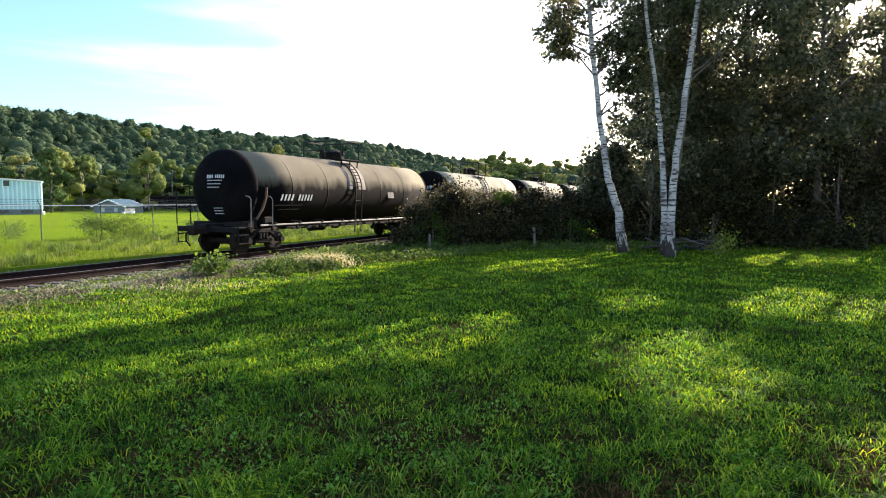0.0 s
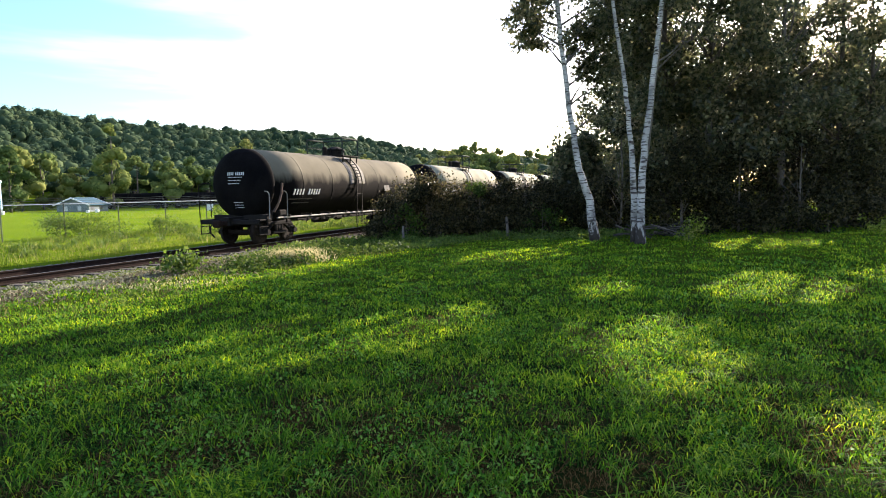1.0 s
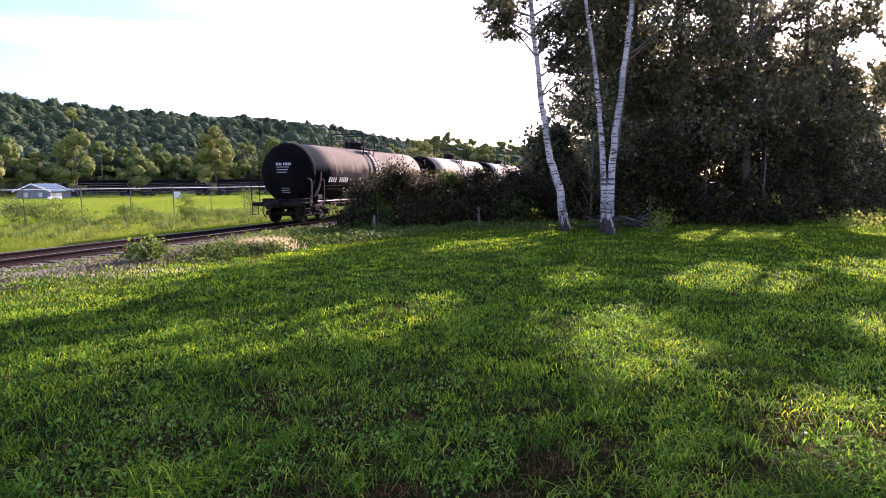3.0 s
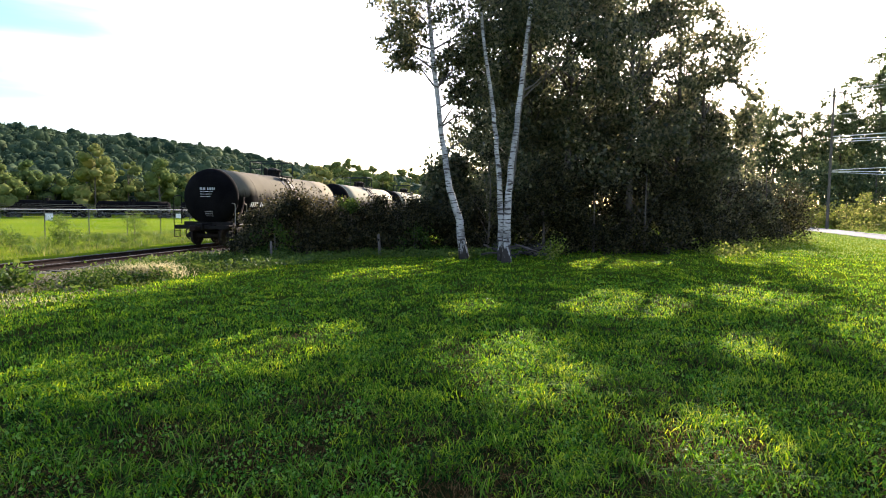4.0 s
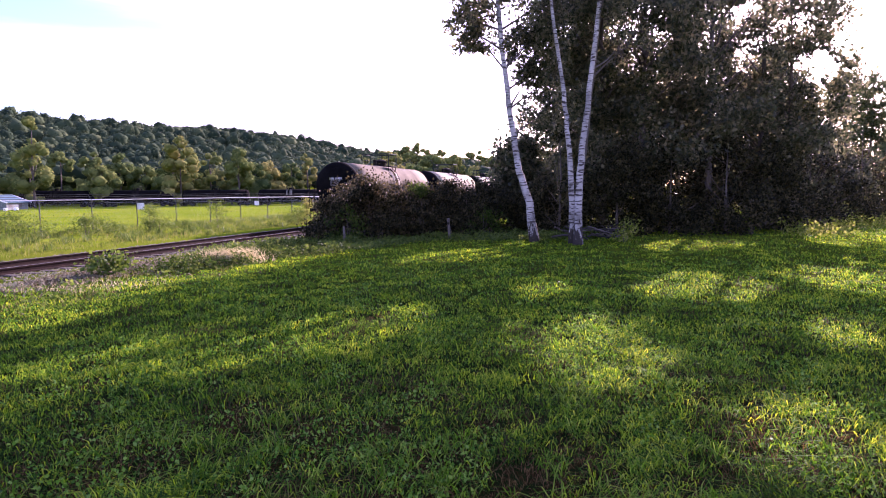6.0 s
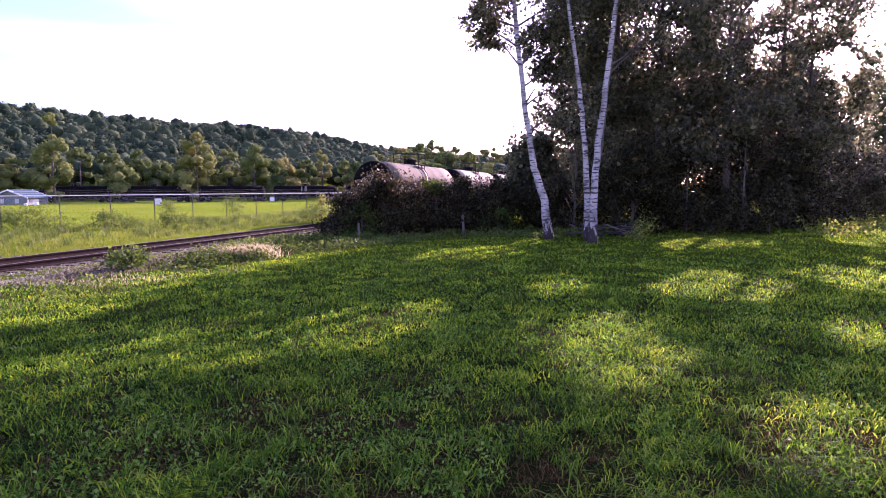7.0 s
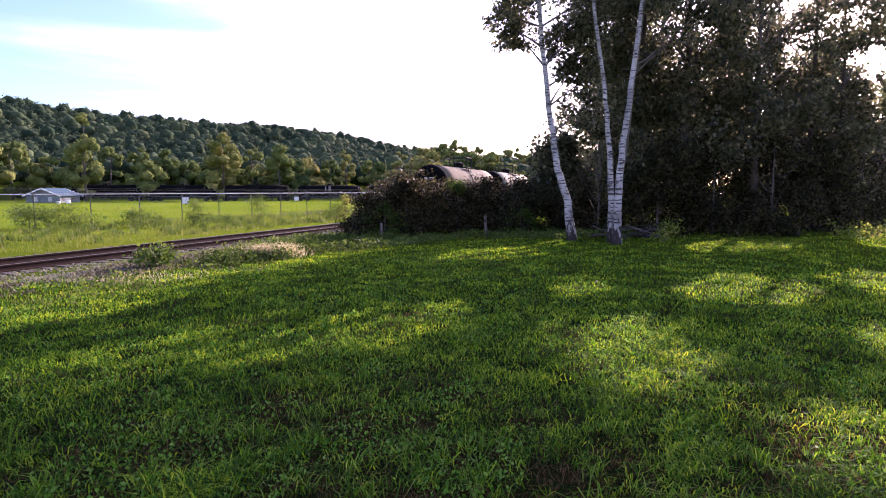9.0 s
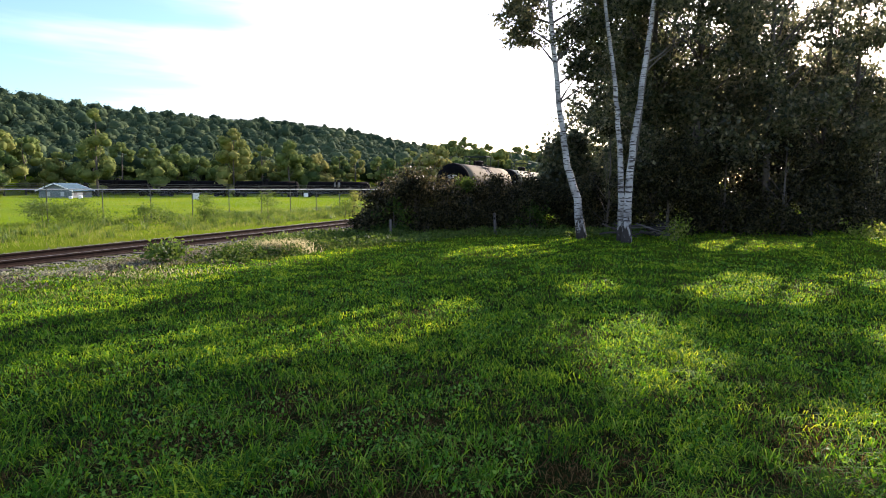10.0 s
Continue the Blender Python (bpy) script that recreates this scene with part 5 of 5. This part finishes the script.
def verge():
    """Mown grass running out towards the road."""
    rng = np.random.default_rng(33)
    n = 60000
    x, y = rng.uniform(14, 66, n), rng.uniform(14, 58, n)
    r, az = np.hypot(x, y), np.degrees(np.arctan2(x, y))
    keep = (r > 26) & (az > 36) & (az < 56) & (y < 58 - 0.1515 * (x - 26)) & (np.abs(off_lane(x, y) - 1.8) > 1.85)
    x, y, r = x[keep], y[keep], r[keep]
    vv, t = blades(rng, x, y, rng.uniform(0.05, 0.12, len(x)), 0.012 + 0.0008 * r, rng.uniform(0.5, 1.6, len(x)))
    tagged(soup("verge_grass", vv, t, VERGE), "sunlit mown grass beside the road", "grass", kind="stuff")


verge()


def rough_grass():
    """Taller weeds along the ballast and over the strip before the fence."""
    rng = np.random.default_rng(32)
    n = 66000
    s, v = rng.uniform(-22, 75, n), np.where(rng.random(n) < 0.72, rng.uniform(-15, -2.7, n), rng.uniform(4.7, 7.6, n))
    patchy = np.sin(s * 0.9 + np.sin(v * 1.1)) * np.sin(v * 1.7 + s * 0.3)
    keep = (v < 0) | (patchy > 0.0)
    s, v = s[keep], v[keep]
    x, y = NX * (TRACK_V + v) + UX * s, NY * (TRACK_V + v) + UY * s
    h = np.where(v < 0, rng.uniform(0.08, 0.32, len(s)) * (1 + 0.8 * np.clip(ripple(x * 0.35, y * 0.35), -0.6, 1)), rng.uniform(0.06, 0.2, len(s)))
    vv, t = blades(rng, x, y, h, np.where(v < 0, 0.016, 0.012), rng.uniform(0.4, 1.5, len(s)))
    tagged(soup("rough_grass", vv, t, STRIP), "tall yellow-green weeds beside the track", "weeds", kind="stuff")


rough_grass()


def weed_bush(x, y, h, r, n, size, seed, label, leaf=WEED):
    return tree("weed_bush", x, y, h, r, 0.0, n, size, seed, label, leaf, clumps=26, trunk_r=0.02, gaps=False)


weed_bush(-7.2, 15.6, 0.55, 0.42, 420, 0.12, 400, "broad-leaved green weed growing beside the ballast", RANK)
for i, (x, y, h, r, n) in enumerate([(-21.6, 32.6, 1.25, 1.1, 900), (-20.2, 32.9, 1.35, 1.2, 1000), (-19.0, 33.3, 0.9, 0.9, 500), (-16.6, 33.6, 1.05, 0.9, 700), (-15.6, 34.0, 0.7, 0.7, 350), (-13.9, 35.2, 1.75, 0.5, 420),
                                     (-13.3, 35.0, 0.9, 0.7, 420), (-10.6, 36.6, 1.9, 0.55, 420), (-25.5, 31, 0.9, 1.0, 500), (-6.6, 41, 1.1, 1.0, 600), (-11.7, 34.6, 0.55, 0.6, 260)]):
    weed_bush(x, y, h, r, n * 2, 0.085, 410 + i, "straggly green weed bush near the fence", RANK)["group"] = "weed bushes along the fence"


weed_bush(-6.15, 41.5, 1.9, 0.45, 500, 0.12, 430, "pale yellow sunlit weed beyond the track", BANK)


def litter():
    rng = np.random.default_rng(71)
    n = 15000
    s, w = rng.uniform(-6, 24, n), TRACK_V + 2.6 + np.abs(rng.normal(0, 1.5, n))
    x, y = NX * w + UX * s, NY * w + UY * s
    keep = ripple(x * 0.5 + 1, y * 0.5) > -0.35
    x, y = x[keep], y[keep]
    v, t = blades(rng, x, y, rng.uniform(0.02, 0.16, len(x)), 0.03, rng.uniform(0.8, 3.5, len(x)))
    tagged(soup("dry_litter", v, t, LITTER), "brown dry stalks and litter beside the gravel", "litter", kind="stuff")


litter()


def verge_weeds():
    """Leafy clumps along the edge of the gravel, and straggling growth over the strip before the fence."""
    rng = np.random.default_rng(73)
    k, each = 210, 110
    s, w = rng.uniform(12.5, 27, k), rng.normal(-10.7, 0.5, k)
    cx, cy = NX * w + UX * s, NY * w + UY * s
    size = rng.uniform(0.12, 0.34, k)
    o = rng.normal(size=(k, each, 3)) * size[:, None, None] * [0.75, 0.75, 0.45]
    p = (np.stack([cx, cy, ground_z(cx, cy) + size * 0.5], 1)[:, None, :] + o).reshape(-1, 3)
    p = p[p[:, 2] > ground_z(p[:, 0], p[:, 1]) + 0.01]
    v, t = leaves(rng, p, 0.075, 0.0)
    tagged(soup("verge_weeds", v, t, SHADY), "shade-darkened green leafy weeds along the gravel edge", "weeds", kind="stuff")
    k, each = 520, 40
    s, w = rng.uniform(-6, 60, k), TRACK_V - rng.uniform(3.0, 13, k)
    cx, cy = NX * w + UX * s, NY * w + UY * s
    keep = ripple(cx * 0.33, cy * 0.33) > -0.15
    cx, cy = cx[keep], cy[keep]
    k = len(cx)
    size = rng.uniform(0.2, 0.55, k)
    x, y = [(c[:, None] + rng.normal(0, 0.34, (k, each)) * size[:, None]).ravel() for c in (cx, cy)]
    v, t = blades(rng, x, y, (size[:, None] * rng.uniform(0.5, 1.3, (k, each))).ravel(), 0.03, rng.uniform(0.3, 1.2, k * each))
    tagged(soup("strip_weeds", v, t, RANK), "tangled green weeds on the strip before the fence", "weeds", kind="stuff")


verge_weeds()


def tuft(x, y, r, h, n, seed, label):
    rng = np.random.default_rng(seed)
    px, py = x + rng.normal(0, r, n), y + rng.normal(0, r * 0.5, n)
    v, t = blades(rng, px, py, rng.uniform(0.4, 1, n) * h, 0.008, rng.uniform(0.3, 0.9, n))
    tagged(soup("straw_tuft", v, t, STRAW), label, "dry grass", kind="stuff")


tuft(-4.75, 17.6, 0.36, 0.62, 3400, 440, "pale dry grass tuft beside the ballast")
tuft(-6.4, 13.2, 0.9, 0.12, 500, 441, "flattened dry grass beside the ballast")


def stake(x, y, h, r, lean, label):
    bm = bmesh.new()
    z = float(ground_z(x, y))
    tube(bm, [(x, y, z - 0.1), (x + lean * 0.5, y, z + h * 0.5), (x + lean, y, z + h)], [r, r, r * 0.9], 8)
    tagged(part("wooden_stake", bm, GREYWOOD), label, "stake", "stakes in front of the thicket")


stake(-2.05, 23.6, 0.72, 0.05, 0.0, "short grey wooden stake before the thicket")
stake(2.05, 23.6, 0.85, 0.055, -0.06, "thick weathered wooden post before the thicket")


def low_weeds():
    """Leafy ground cover along the foot of the thicket and the edge of the gravel, and sunlit growth before the road."""
    rng = np.random.default_rng(61)
    n = 30000
    x, y = rng.uniform(-6.5, 9.5, n), rng.uniform(18.5, 25.5, n)
    v = NX * x + NY * y
    edge = 21.9 + 0.9 * np.sin(x * 0.9) - 0.6 * np.clip(-x, 0, 5)
    keep = (y > edge + rng.normal(0, 0.35, n)) & (v > -13.5)
    x, y = x[keep], y[keep]
    m = 7000
    s, w = rng.uniform(-4, 26, m), TRACK_V + rng.uniform(4.8, 7.2, m)
    x2, y2 = NX * w + UX * s, NY * w + UY * s
    keep = ripple(x2 * 0.6 + 5, y2 * 0.6) > 0.5
    x, y = np.concatenate([x, x2[keep]]), np.concatenate([y, y2[keep]])
    hump = 0.16 + 0.12 * np.clip(ripple(x * 0.8, y * 0.8), -1, 1)
    p = np.stack([x, y, ground_z(x, y) + rng.random(len(x)) * hump * 1.4 + 0.02], 1)
    vv, t = leaves(rng, p, 0.085, 0.0)
    tagged(soup("low_weeds", vv, t, RANK), "low leafy weeds at the foot of the thicket", "weeds", kind="stuff")
    n = 16000
    x, y = rng.uniform(13.5, 27, n), rng.uniform(18, 32, n)
    keep = np.abs(y - (20.6 + 0.81 * (x - 14.4)) + rng.normal(0, 0.35, n)) < 1.1 + 0.5 * np.sin(x * 1.3)
    x, y = x[keep], y[keep]
    p = np.stack([x, y, ground_z(x, y) + rng.random(len(x)) * 0.55 * (0.7 + 0.6 * np.clip(ripple(x * 0.7, y * 0.7), -0.8, 1)) + 0.02], 1)
    vv, t = leaves(rng, p, 0.10, 0.0)
    tagged(soup("edge_weeds", vv, t, WEED), "pale leafy weeds at the foot of the trees", "weeds", kind="stuff")
    n = 26000
    x, y = rng.uniform(30, 80, n), rng.uniform(42, 66, n)
    line = 50 - 0.1515 * (x - 26)
    keep = (y > line + 4) & (y < line + 13) & (np.abs(off_lane(x, y) - 1.8) > 2.0)
    x, y = x[keep], y[keep]
    tall = 1.0 + 0.55 * np.clip(y - 6 - line[keep], -1.5, 4)
    p = np.stack([x, y, ground_z(x, y) + rng.random(len(x)) ** 1.5 * tall * (1 + 0.5 * ripple(x * 0.5, y * 0.5)) + 0.03], 1)
    vv, t = leaves(rng, p, 0.24, 0.0)
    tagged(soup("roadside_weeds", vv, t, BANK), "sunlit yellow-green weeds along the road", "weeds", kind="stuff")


low_weeds()

# logs and cut branches behind the birches
rng = np.random.default_rng(50)
for k in range(18):
    bm = bmesh.new()
    c = Vector((rng.uniform(5.2, 8.0), rng.uniform(20.9, 22.3), rng.uniform(0.0, 0.4)))
    d = Vector((rng.uniform(0.25, 0.9), rng.uniform(-0.4, 0.4), rng.uniform(-0.22, 0.22)))
    g = rng.uniform(0.35, 0.8)
    tube(bm, limb_path(rng, c - d, c + d, 0.09), [0.05 * g, 0.055 * g, 0.05 * g, 0.045 * g, 0.04 * g, 0.03 * g], 8)
    tagged(part("cut_branch", bm, GREYWOOD if k % 3 == 0 else DEADWOOD), "grey cut branch lying in a brush pile", "branch", "brush pile behind the birches")
weed_bush(7.55, 19.7, 0.8, 0.4, 500, 0.08, 445, "pale green weed clump at the lawn edge")


# ---- movement ----
TRAVEL = [(0.0, 0.0), (1.0, 2.7), (3.5, 9.4), (4.5, 12.3), (5.5, 15.2), (7.5, 21.6), (10.0, 29.4)]


def motions():
    ts, ds = [a for a, _ in TRAVEL], [b for _, b in TRAVEL]
    times = [round(0.2 * k, 1) for k in range(51)]
    gone = [float(np.interp(t, ts, ds)) for t in times]
    for k, car in enumerate(CARS):
        walk(car, [(t, track_pose(FIRST + PITCH * k + d)) for t, d in zip(times, gone)])
        for ob in car.children_recursive:
            if ob.name.startswith("wheelset"):
                x = ob.location.x
                walk(ob, [(t, pose(x, 0, 0.46, 0, math.degrees(d / 0.46), 0)) for t, d in zip(times, gone)])


motions()
